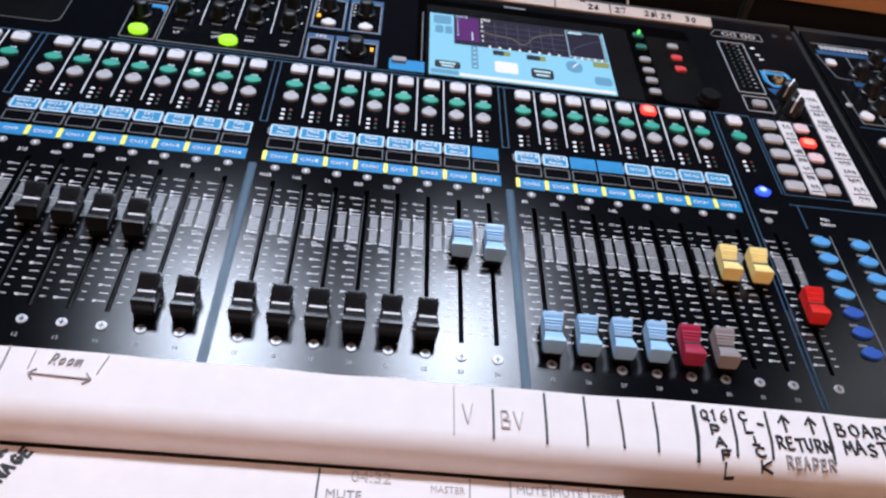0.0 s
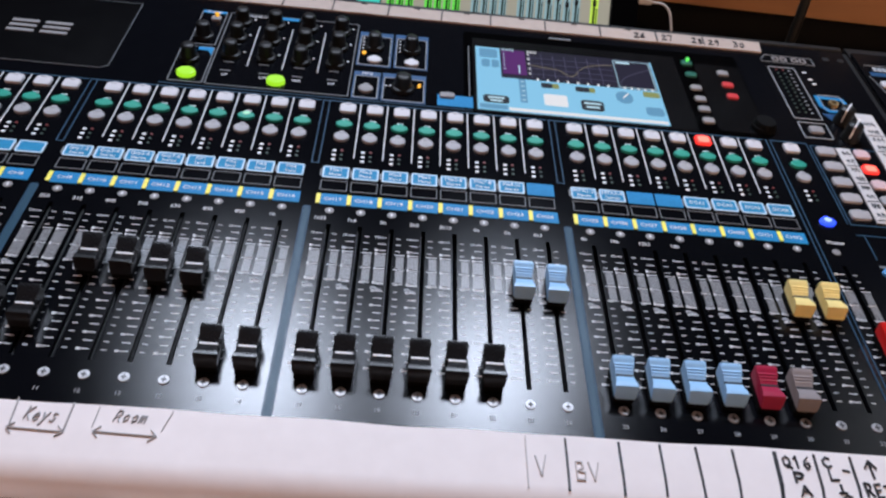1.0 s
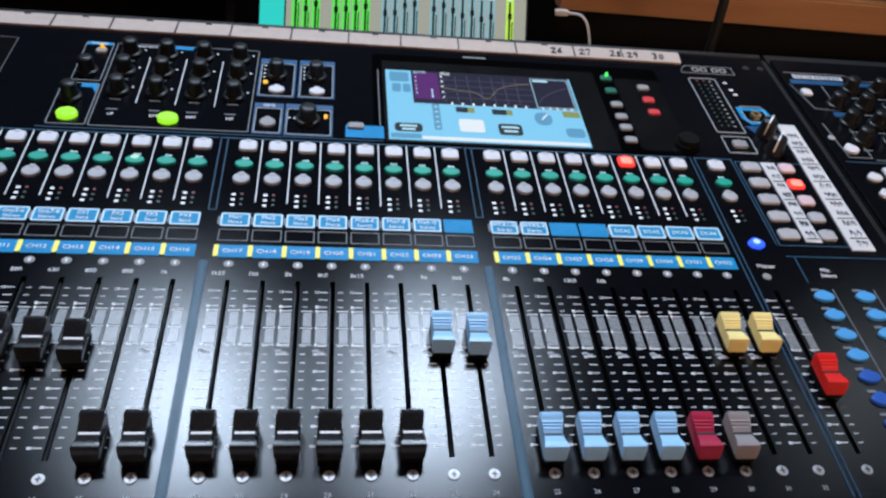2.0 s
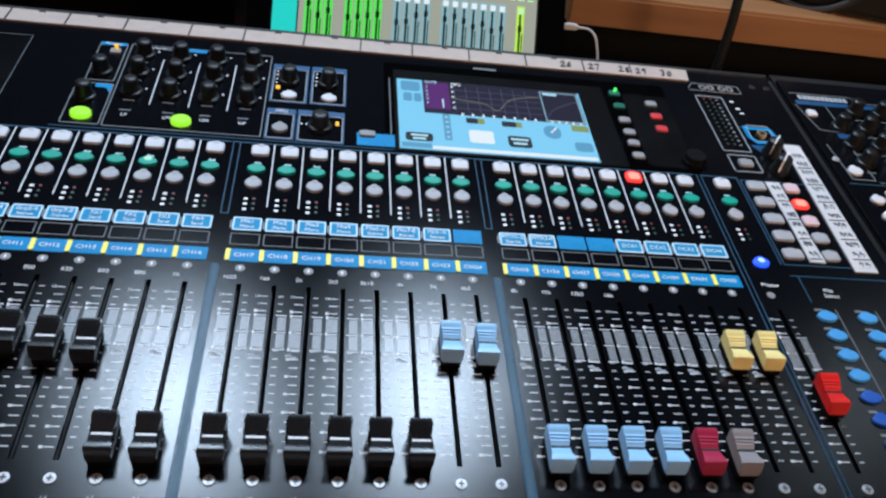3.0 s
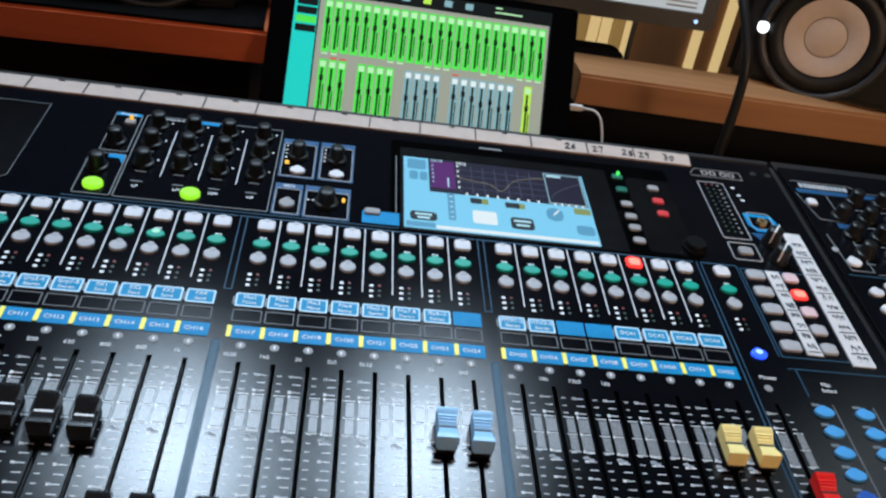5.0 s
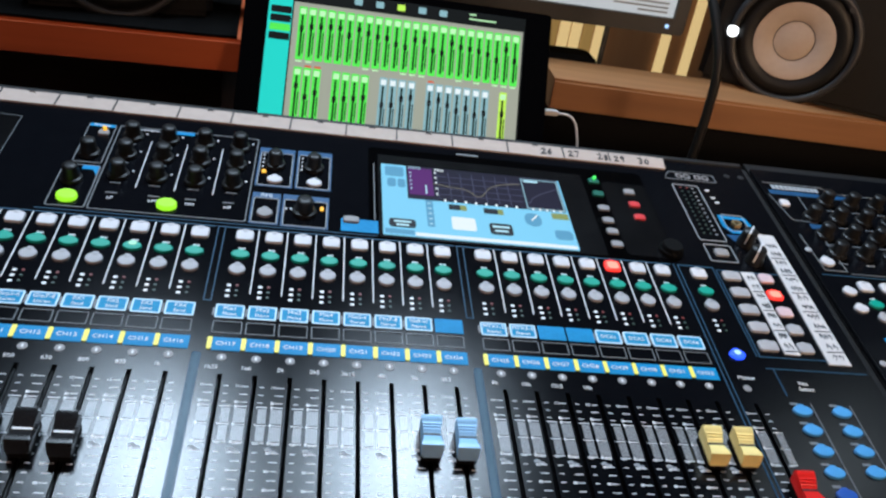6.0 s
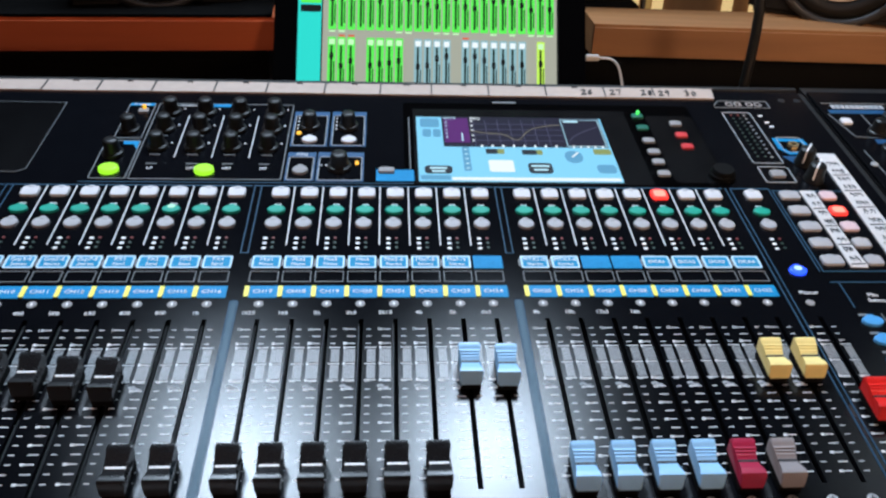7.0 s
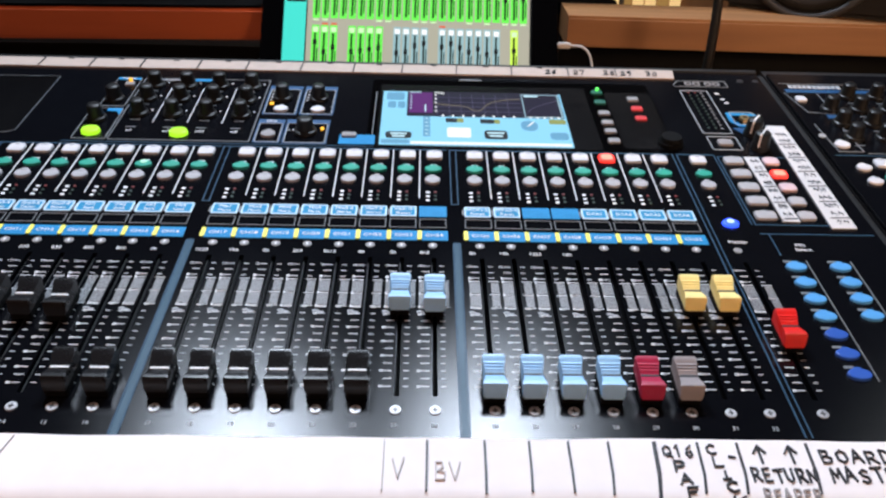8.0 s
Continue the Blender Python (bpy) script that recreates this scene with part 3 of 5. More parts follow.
# fader cap: a ribbed scoop behind the line, a rising facet and a steep face before it
def cap_body(b, ribs=True):
    prof = [(0.0116, 0.0050), (0.0121, 0.0112), (0.0119, 0.0136), (0.0108, 0.0149), (0.0094, 0.0148)]
    for i in range(5):
        v, w = 0.0086 - 0.0015 * i, 0.0142 - 0.00070 * i
        if not ribs or i in (0, 4):
            prof.append((v - 0.0006, w))
            continue
        prof += [(v, w - 0.00004), (v - 0.0008, w - 0.00009), (v - 0.0010, w + 0.00002), (v - 0.0014, w + 0.00001)]
    prof += [(0.0006, 0.0109), (0.0004, 0.0101), (-0.0004, 0.0101), (-0.0006, 0.0109), (-0.0040, 0.0120), (-0.0076, 0.0132), (-0.0088, 0.0130),
             (-0.0096, 0.0118), (-0.0108, 0.0082), (-0.0116, 0.0050)]

    def width(v, w):
        flare = 0.0013 * min(1, abs(v) / 0.0085) ** 1.6
        return 0.0049 + flare + (0.0004 if v < -0.006 else 0) - 0.035 * max(0, w - 0.0125) - (0.0006 if w < 0.0052 else 0)

    left = [b.verts.new((-width(v, w), v, w)) for v, w in prof]
    right = [b.verts.new((width(v, w), v, w)) for v, w in prof]
    n = len(prof)
    for i in range(n):
        j = (i + 1) % n
        b.faces.new((left[i], left[j], right[j], right[i]))
    b.faces.new(left)
    b.faces.new(list(reversed(right)))
    rim = [e for e in b.edges if e.verts[0].co.x * e.verts[1].co.x > 0 and min(abs(e.verts[0].co.y), abs(e.verts[1].co.y)) > 0.0075]
    bmesh.ops.bevel(b, geom=rim, offset=0.0007, segments=2, affect="EDGES")


def cap_line(b):
    box(b, -0.00482, 0.00482, -0.00058, 0.00058, 0.0099, 0.01120)


CAPS = {}
for cname, cmat in (("black", CAP_BLACK), ("blue", CAP_BLUE), ("yellow", CAP_YELLOW), ("red", CAP_RED), ("maroon", CAP_MAROON), ("grey", CAP_GREY)):
    CAPS[cname] = recoloured(CAPS["blue"], cmat) if "blue" in CAPS else mesh_of("cap", lambda b: cap_body(b, cname != "black"), cmat, True)
for me in CAPS.values():
    me.set_sharp_from_angle(angle=radians(42))
LINE_WHITE = mesh_of("indicator_line", cap_line, WHITE_PRINT)
LINE_DARK = recoloured(LINE_WHITE, INK)
STEM = mesh_of("stem", lambda b: box(b, -0.001, 0.001, -0.004, 0.004, -0.012, 0.0105), DARK)
# Black skirt whose size also stands for the shadow under the cap.
SKIRT_SHADE = mesh_of("skirt", lambda b: prism(b, rounded(0, -0.0003, 0.0114, 0.0218, 0.001, 2), 0.0010, 0.0057), DARK)


def fader(u, v, colour):
    cap = part("fader_cap", CAPS[colour], None, console, {"black": "glossy black fader cap with a white line"}.get(colour, colour + " fader cap with a dark line"), (u, v, 0))
    part("indicator_line", LINE_WHITE if colour == "black" else LINE_DARK, None, cap)
    part("stem", STEM, None, cap)
    part("skirt", SKIRT_SHADE, None, cap)


DOWN = -0.1385
SETTING = {9: (-0.118, "black"), 10: (-0.118, "black"), 11: (-0.074, "black"), 12: (-0.075, "black"), 13: (-0.078, "black"), 14: (-0.079, "black"),
           23: (-0.070, "blue"), 24: (-0.071, "blue"), 25: (DOWN, "blue"), 26: (DOWN, "blue"), 27: (DOWN, "blue"), 28: (DOWN, "blue"),
           29: (DOWN, "maroon"), 30: (DOWN, "grey"), 31: (-0.0675, "yellow"), 32: (-0.0675, "yellow")}
TOP = {9: ("Grp1-2", "Stereo"), 10: ("Grp3-4", "Stereo"), 11: ("Grp5-6", "Stereo"), 12: ("Grp7-8", "Stereo"), 13: ("FX1", "Send"), 14: ("FX2", "Send"), 15: ("FX3", "Send"), 16: ("FX4", "Send"),
       17: ("Mix1", "Mono"), 18: ("Mix2", "Mono"), 19: ("Mix3", "Mono"), 20: ("Mix4", "Mono"), 21: ("Mix5-6", "Stereo"), 22: ("Mix7-8", "Stereo"), 23: ("Mix9-10", "Stereo"),
       25: ("MTX1-2", "Stereo"), 26: ("MTX3-4", "Stereo"), 29: ("DCA1", ""), 30: ("DCA2", ""), 31: ("DCA3", ""), 32: ("DCA4", "")}
FREQ = {9: "250", 10: "315", 11: "400", 12: "500", 13: "630", 14: "800", 15: "800", 16: "1k", 17: "1k25", 18: "1k6", 19: "2k", 20: "2k5", 21: "3k15", 22: "4k", 23: "5k", 24: "6k3", 25: "8k", 26: "10k", 27: "12k5", 28: "16k"}


def strip_keys(u, lit=False, sel_lit=False, parent=console):
    k = part("mute_key", MUTE_RED if lit else MUTE, None, parent, "lit red mute key" if lit else "", (u + 0.0008, 0.1054, 0))
    if lit:
        b = bmesh.new()
        prism(b, rounded(0, 0, 0.0085, 0.0075, 0.002), 0.0018, 0.0023)
        part("lit_core", b, LIT_RED_CORE, k)
    else:
        part("key_mark", KEY_MARK, None, k, "", (0, 0.0036, 0))
    part("key_legend", KEY_LEGEND, None, parent, "", (u + 0.0002, 0.0918, 0))
    s = part("select_key", SEL, None, parent, "", (u - 0.0002, 0.0845, 0))
    if sel_lit:
        b = bmesh.new()
        prism(b, oval(0, 0.002, 0.0028, 0.0022, 12), 0.0018, 0.0023)
        part("lit_core", b, LIT_MINT, s, "lit white green core")
    part("key_mark", KEY_MARK, None, part("listen_key", PAFL, None, parent, "", (u - 0.0008, 0.0690, 0)), "", (0, 0.0030, 0))
    for i in range(3):
        part("meter_led", LED_R if i == 0 else LED_G, None, parent, "", (u + 0.0012, 0.0532 - i * 0.0050, 0.0002))
    part("meter_scale", BITS, None, parent, "", (u - 0.0032, 0.0455, 0))


for ch in range(1, 33):
    b0 = base_u(ch)
    u = b0 + CENTRE
    strip_keys(u, ch == 30, ch == 14)
    if (ch - 1) % 8 < 7:
        part("divider_line", DIVIDER, None, console, "", (u + PITCH / 2, 0, 0))
    if ch in (24, 27, 28):
        part("label_field", LABEL_PLAIN, None, console, "", (u - 0.0006, 0.0284, 0))
    else:
        f = part("label_field", LABEL_FILL, None, console, "", (u - 0.0006, 0.0284, 0))
        part("label_frame", LABEL_BOX, None, f)
        part("label_tab", LABEL_TAB, None, f)
        a, c = TOP.get(ch, ("", ""))
        if a:
            writing(a, 0.0046, WHITE_PRINT, f, (0, 0.0024 if c else 0, 0.0006), 0.95 if len(a) < 7 else 0.8)
        if c:
            writing(c, 0.0040, WHITE_PRINT, f, (0, -0.0024, 0.0006), 0.95)
    part("blank_field", EMPTY_BOX, None, console, "", (u - 0.0006, 0.0143, 0))
    part("blue_band", BAND, None, console, "", (b0, 0, 0))
    part("yellow_tick", YELLOW, None, console, "", (b0, 0, 0))
    writing("CH%d" % ch, 0.0045, WHITE_PRINT, console, (u + 0.0002, -0.0002, 0.0006), 1.1)
    part("badge_mark", BADGE_MARK, None, part("round_badge", BADGE, None, console, "", (u - 0.0008, -0.0112, 0)))
    if ch in FREQ:
        writing(FREQ[ch], 0.0042, WHITE_PRINT, console, (u - 0.0060, -0.0190, 0.0002))
    part("fader_scale", MARKS, None, console, "", (u, 0, 0))
    hatch(u)
    part("slot_rail", SLOT_RAIL, None, console, "", (u, 0, 0))
    part("scale_squiggle", SQUIGGLE, None, console, "", (u, 0, 0))
    part("screw_recess", RECESS, None, part("screw", SCREW, None, console, "", (u, -0.1543, 0)))
    writing(str(ch), 0.0036, SILVER_PRINT, console, (u - 0.0005, -0.1645, 0.0002))
    v, colour = SETTING.get(ch, (DOWN + 0.0018, "black"))
    fader(u, v, colour)

# the master strip
UM = 0.352
strip_keys(0.3545)
fader(0.352, -0.098, "red")
part("fader_scale", MARKS, None, console, "", (UM, 0, 0))
hatch(UM)
part("screw_recess", RECESS, None, part("screw", SCREW, None, console, "", (UM, -0.1543, 0)))
writing("Master", 0.0046, WHITE_PRINT, console, (UM + 0.002, -0.0020, 0.0002))
part("round_badge", BADGE, None, console, "", (UM - 0.001, -0.0115, 0))

# bands and lines of each bank
for k in range(4):
    s = P * (k - 2)
    b = bmesh.new()
    box(b, s - 0.0092, s - 0.0085, 0.0375, 0.1150, 0, 0.0003)
    box(b, s - 0.0045, s - 0.0038, 0.0375, 0.1150, 0, 0.0003)
    box(b, s - 0.0085, s - 0.0045, 0.0375, 0.0382, 0, 0.0003)
    box(b, s - 0.0095, s + 0.162, 0.1140, 0.1150, 0, 0.0003)
    part("bank_outline", b, LINE_BLUE, console)
    b = bmesh.new()
    outline_box(b, s - 0.0090, s - 0.0036, V0 - 0.0002, -0.0078, 0.0007, 0.0003, 0.0018)
    d = part("bank_divider", b, LINE_BLUE, console)
    b = bmesh.new()
    prism(b, rounded(s - 0.0063, (V0 - 0.0080) / 2, 0.0036, -0.0080 - V0 - 0.001, 0.001, 2), 0, 0.00015)
    part("divider_fill", b, DIVIDER_FILL, d)
b = bmesh.new()
box(b, 0.3370, 0.3378, -0.170, 0.1150, 0, 0.0003)
box(b, 0.3405, 0.3412, -0.170, 0.1150, 0, 0.0003)
box(b, 0.3405, 0.3705, 0.1140, 0.1150, 0, 0.0003)
box(b, 0.3698, 0.3705, 0.0190, 0.1140, 0, 0.0003)
part("bank_divider", b, LINE_BLUE, console)

# ---- processing section ----
def outline_part(u0, u1, v0, v1, mat=GREY_PRINT, t=0.0007):
    b = bmesh.new()
    outline_box(b, u0, u1, v0, v1, t, 0.0004, 0.0018)
    return part("section_outline", b, mat, console)


def slant_box(pts, mat=GREY_PRINT, t=0.0007, parent=console, name="section_outline"):
    b = bmesh.new()
    stroke(b, pts, t)
    return part(name, b, mat, parent)


def knob_mesh(r, h, foot=1.28):
    """A turned knob: a wide flange, a waisted fluted body and a domed top."""
    def build(b):
        n = 28
        rings = []
        for q, z in ((foot, 0.0), (foot + 0.02, 0.0016), (foot - 0.04, 0.0026), (1.02, 0.0032), (0.94, h * 0.42), (0.92, h * 0.76), (0.86, h * 0.90), (0.70, h * 0.97), (0.40, h), (0.05, h * 0.985)):
            grip = 0.03 if 0.3 < z / h < 0.85 else 0.0
            rings.append([b.verts.new(((q - grip * (i % 2)) * r * math.cos(2 * math.pi * i / n), (q - grip * (i % 2)) * r * math.sin(2 * math.pi * i / n), z)) for i in range(n)])
        for a, c in zip(rings, rings[1:]):
            for i in range(n):
                b.faces.new((a[i], a[(i + 1) % n], c[(i + 1) % n], c[i]))
        b.faces.new(rings[-1])
    me = mesh_of("knob", build, KNOB, True)
    me.set_sharp_from_angle(angle=radians(38))
    return me


KNOB_S = knob_mesh(0.0062, 0.0135)
KNOB_M = knob_mesh(0.0070, 0.0130)
KNOB_L = knob_mesh(0.0070, 0.0150, 1.08)
POINTER_BIG = mesh_of("pointer", lambda b: (box(b, -0.0006, 0.0006, -0.0060, 0.0062, 0.0138, 0.0155), box(b, -0.0006, 0.0006, -0.0074, -0.0058, 0.0040, 0.0150)), PLASTIC)
TICK = mesh_of("position_tick", lambda b: prism(b, oval(0, 0, 0.0008, 0.0008, 8), 0, 0.0004), WHITE_PRINT)
UNDERLINE = mesh_of("print_line", lambda b: box(b, -0.004, 0.004, -0.0005, 0.0005, 0, 0.0003), GREY_PRINT)


def knob(u, v, mesh=None, turn=0, pointer=None, parent=console):
    k = part("knob", mesh or KNOB_S, None, parent, "", (u, v, 0))
    if pointer:
        part("pointer", pointer, None, k).rotation_euler = (0, 0, radians(turn))
    return k


# preamp and gate column, beside it four equaliser columns
outline_part(-0.1245, -0.1035, 0.1780, 0.2330)
outline_part(-0.1290, -0.1025, 0.1225, 0.1745)
b = bmesh.new()
box(b, -0.1235, -0.1045, 0.2285, 0.2325, 0.0004, 0.0007)
part("blue_band", b, BLUE, console)
b = bmesh.new()
prism(b, [(-0.1150, 0.1735), (-0.1035, 0.1735), (-0.1035, 0.1620), (-0.1070, 0.1690), (-0.1150, 0.1690)], 0.0, 0.0005)
part("blue_band", b, BLUE, console)
writing("Preamp", 0.0042, WHITE_PRINT, console, (-0.114, 0.2305, 0.0009))
knob(-0.1150, 0.1905)
knob(-0.1190, 0.1555)
part("key", mesh_of("key", key_shape(0.008, 0.007), KEY_GREY), None, console, "", (-0.1110, 0.2200, 0))
part("indicator_led", mesh_of("indicator_led", lambda bb: prism(bb, oval(0, 0, 0.0016, 0.0016, 10), 0, 0.0046), LED_AMBER), None, console, "small lit amber lamp", (-0.1105, 0.2225, 0))
LIT = mesh_of("lit_key", lambda bb: prism(bb, oval(0, 0, 0.0072, 0.0062, 20), 0, 0.0036, 0.0012, 0.0012), LIT_GREEN)
part("lit_key", LIT, None, console, "round key lit yellow green", (-0.1165, 0.1335, 0))
part("lit_key", LIT, None, console, "round key lit yellow green", (-0.0482, 0.1330, 0))
outline_part(-0.1010, 0.0085, 0.1220, 0.2335)
for u in (-0.0735, -0.0460, -0.0183):
    b = bmesh.new()
    box(b, u - 0.0003, u + 0.0003, 0.1515, 0.2145, 0, 0.0003)
    part("divider_line", b, WHITE_PRINT, console)
for i in range(4):
    u = -0.0885 + i * 0.0277
    for v in (0.2190, 0.1930, 0.1660):
        knob(u, v)
        part("position_tick", TICK, None, console, "", (u + 0.0095, v + 0.006, 0))
        part("print_line", UNDERLINE, None, console, "", (u, v - 0.0105, 0))
for w, u in (("LF", -0.0885), ("LM", -0.0590), ("HM", -0.0330), ("HF", -0.0060)):
    writing(w, 0.0046, WHITE_PRINT, console, (u, 0.1370, 0.0002))
    part("print_line", UNDERLINE, None, console, "", (u, 0.1430, 0))
writing("Parametric", 0.0040, WHITE_PRINT, console, (-0.0790, 0.2305, 0.0002))
b = bmesh.new()
box(b, -0.0570, -0.0430, 0.2285, 0.2330, 0, 0.0004)
part("blue_band", b, BLUE, console)
# gate, compressor, graphic equaliser and pan boxes
for (u0, u1, v0, v1) in ((0.0118, 0.0375, 0.1700, 0.2160), (0.0422, 0.0675, 0.1705, 0.2165), (0.0118, 0.0305, 0.1225, 0.1535), (0.0345, 0.0668, 0.1220, 0.1540)):
    outline_part(u0, u1, v0, v1, SILVER_PRINT, 0.0006)
    b = bmesh.new()
    box(b, u0 - 0.0012, u1 + 0.0012, v1 + 0.0003, v1 + 0.0062, 0, 0.0003)
    part("blue_band", b, DEEP_BLUE_PRINT, console)
    b = bmesh.new()
    band(b, rect(u0 - 0.0012, u1 + 0.0012, v0 - 0.0012, v1 + 0.0002), rect(u0 - 0.0003, u1 + 0.0003, v0 - 0.0003, v1 + 0.0001), 0, 0.0002)
    part("blue_edge", b, DEEP_BLUE_PRINT, console)
for u, v in ((0.0240, 0.2030), (0.0545, 0.2030)):
    knob(u, v - 0.004)
    part("round_key", mesh_of("round_key", nosed(0.0060, 0.0048), KEY_WHITE), None, console, "", (u + 0.0010, v - 0.0250, 0))
    for i in range(4):
        part("position_tick", TICK, None, console, "", (u - 0.0095, v + 0.009 - i * 0.0055, 0))
part("indicator_led", mesh_of("indicator_led", lambda bb: prism(bb, rounded(0, 0, 0.0034, 0.0042, 0.001), 0, 0.0008), LED_AMBER), None, console, "lit amber lamp", (0.0160, 0.1885, 0))
part("round_key", mesh_of("round_key", nosed(0.0058, 0.0055), KEY_GREY), None, console, "", (0.0212, 0.1345, 0))
writing("GEQ", 0.0044, WHITE_PRINT, console, (0.0210, 0.1567, 0.0005))
knob(0.0500, 0.1400, KNOB_M)
part("indicator_led", mesh_of("indicator_led", lambda bb: prism(bb, rounded(0, 0, 0.0026, 0.0046, 0.0008), 0, 0.0008), LED_AMBER), None, console, "lit amber lamp", (0.0628, 0.1455, 0))
for i in range(3):
    part("position_tick", TICK, None, console, "", (0.0365 + i * 0.0035, 0.1425, 0))
# copy key beside the display
b = bmesh.new()
box(b, 0.0775, 0.1055, 0.1215, 0.1365, 0, 0.0004)
part("blue_band", b, BLUE, console)
part("key", mesh_of("key", key_shape(0.0120, 0.0066), KEY_GREY), None, console, "", (0.0850, 0.1345, 0.0004))
slant_box([(0.1030, 0.1375), (0.1030, 0.2150)])
# long line under the section
slant_box([(-0.1340, 0.1185), (0.075, 0.1185), (0.105, 0.1185)], LINE_BLUE)

# black glossy logo field with plain shapes for the mark
b = bmesh.new()
prism(b, [(-0.385, 0.131), (-0.181, 0.131), (-0.1755, 0.135), (-0.1755, 0.2330), (-0.385, 0.2330)], 0.0, 0.0004)
part("logo_field", b, GLOSS, console)
slant_box([(-0.384, 0.131), (-0.181, 0.131), (-0.1755, 0.135), (-0.1755, 0.2330), (-0.384, 0.2330)])
b = bmesh.new()
for u in (-0.345, -0.315):
    outline_box(b, u, u + 0.022, 0.172, 0.190, 0.004, 0.0010, 0.005)
box(b, -0.288, -0.276, 0.179, 0.183, 0.0, 0.0010)
for u in (-0.266, -0.240):
    for v in (0.172, 0.1792, 0.1864):
        box(b, u, u + 0.021, v, v + 0.0036, 0.0, 0.0010)
part("logo_mark", b, KEY_GREY, console, "pale plain logo mark")

# ---- touch display ----
b = bmesh.new()
prism(b, rounded(0.2208, 0.1780, 0.2445, 0.1240, 0.004), 0, 0.0003)
part("display_glass", b, BEZEL, console, "glossy black glass round the display")
S0, S1, T0, T1 = 0.1090, 0.2620, 0.1208, 0.2148
b = bmesh.new()
box(b, 0.1065, 0.2850, 0.1180, 0.2290, 0.0, 0.0006)
part("display_surround", b, GLOSS, console)
display = part("display", mesh_of("display", lambda bb: box(bb, S0, S1, T0, T1, 0.0006, 0.0012), glow("light_blue_display", (0.23, 0.61, 0.86), 0.97)), None, console, "lit touch display with light blue controls and dark graphs")
b = bmesh.new()
prism(b, rounded(0.185, 0.2420, 0.020, 0.0022, 0.001), 0, 0.0006)
part("badge_line", b, GREY_PRINT, console)


def on_display(name, x0, x1, y0, y1, mat, z=0.0012, r=0.0):
    """A field of the display; x and y run from 0 to 1, y downwards."""
    u0, u1 = S0 + x0 * (S1 - S0), S0 + x1 * (S1 - S0)
    v0, v1 = T1 - y1 * (T1 - T0), T1 - y0 * (T1 - T0)
    bb = bmesh.new()
    prism(bb, rounded((u0 + u1) / 2, (v0 + v1) / 2, u1 - u0, v1 - v0, r or 0.0002, 3), z, z + 0.0003)
    return part(name, bb, mat, display)


D_DARK = glow("display_navy", (0.018, 0.016, 0.038), 0.8)
D_PURPLE = glow("display_purple", (0.11, 0.02, 0.17), 0.85)
D_PALE = glow("display_pale", (0.50, 0.78, 0.90), 0.9)
D_FRAME = glow("display_frame", (0.30, 0.50, 0.60), 0.85)
D_DIM = glow("display_dim_curve", (0.075, 0.075, 0.13), 0.85)
D_MID = glow("display_mid_blue", (0.13, 0.38, 0.60), 0.85)
D_WHITE = glow("display_white", (0.85, 0.92, 0.95), 0.9)
D_PILL = glow("display_dark_pill", (0.025, 0.030, 0.040), 0.8)
D_OLIVE = glow("display_olive", (0.30, 0.36, 0.12), 0.8)
D_CURVE = glow("display_curve", (0.24, 0.22, 0.16), 0.8)
D_GRID = glow("display_grid", (0.075, 0.075, 0.14), 0.8)
on_display("graph_field", 0.135, 0.99, 0.0, 0.49, D_DARK)
on_display("gate_field", 0.145, 0.275, 0.03, 0.43, D_PURPLE, 0.0015)
on_display("graph_frame", 0.775, 0.985, 0.03, 0.485, D_FRAME, 0.0015)
on_display("graph_field", 0.781, 0.975, 0.05, 0.470, D_DARK, 0.0018)
on_display("graph_title", 0.79, 0.87, 0.06, 0.09, D_PALE, 0.0021)
for i in range(7):
    on_display("grid_line", 0.30 + i * 0.065, 0.304 + i * 0.065, 0.05, 0.46, D_GRID, 0.0015)
for i in range(4):
    on_display("grid_line", 0.28, 0.77, 0.12 + i * 0.09, 0.126 + i * 0.09, D_GRID, 0.0015)
on_display("menu_tile", 0.02, 0.12, 0.04, 0.18, D_MID, 0.0015, 0.002)
on_display("menu_tile", 0.03, 0.075, 0.22, 0.34, D_MID, 0.0015, 0.002)
on_display("menu_tile", 0.085, 0.125, 0.22, 0.34, D_MID, 0.0015, 0.002)
on_display("value_pill", 0.03, 0.165, 0.79, 0.90, D_PILL, 0.0015, 0.003)
on_display("menu_bar", 0.01, 0.155, 0.93, 0.985, D_MID, 0.0015)
on_display("slider", 0.225, 0.262, 0.50, 0.86, D_MID, 0.0015, 0.001)
on_display("button", 0.35, 0.475, 0.70, 0.87, D_WHITE, 0.0015, 0.002)
on_display("value_tag", 0.345, 0.405, 0.53, 0.60, D_PILL, 0.0015, 0.001)
on_display("value_tag", 0.405, 0.440, 0.53, 0.60, D_OLIVE, 0.0015, 0.001)
on_display("value_tag", 0.53, 0.605, 0.54, 0.61, D_PILL, 0.0015, 0.001)
on_display("value_tag", 0.605, 0.635, 0.54, 0.61, D_OLIVE, 0.0015, 0.001)
on_display("value_pill", 0.545, 0.665, 0.74, 0.89, D_PILL, 0.0015, 0.003)
on_display("dial", 0.745, 0.835, 0.55, 0.73, D_MID, 0.0015, 0.0065)
on_display("value_tag", 0.90, 0.99, 0.52, 0.60, D_OLIVE, 0.0015, 0.001)
on_display("value_pill", 0.89, 0.985, 0.76, 0.88, D_MID, 0.0015, 0.003)
on_display("menu_bar", 0.16, 0.99, 0.955, 0.995, D_WHITE, 0.0015)
for i in range(8):
    on_display("frequency_mark", 0.325 + i * 0.055, 0.337 + i * 0.055, 0.465, 0.495, D_WHITE, 0.0015)
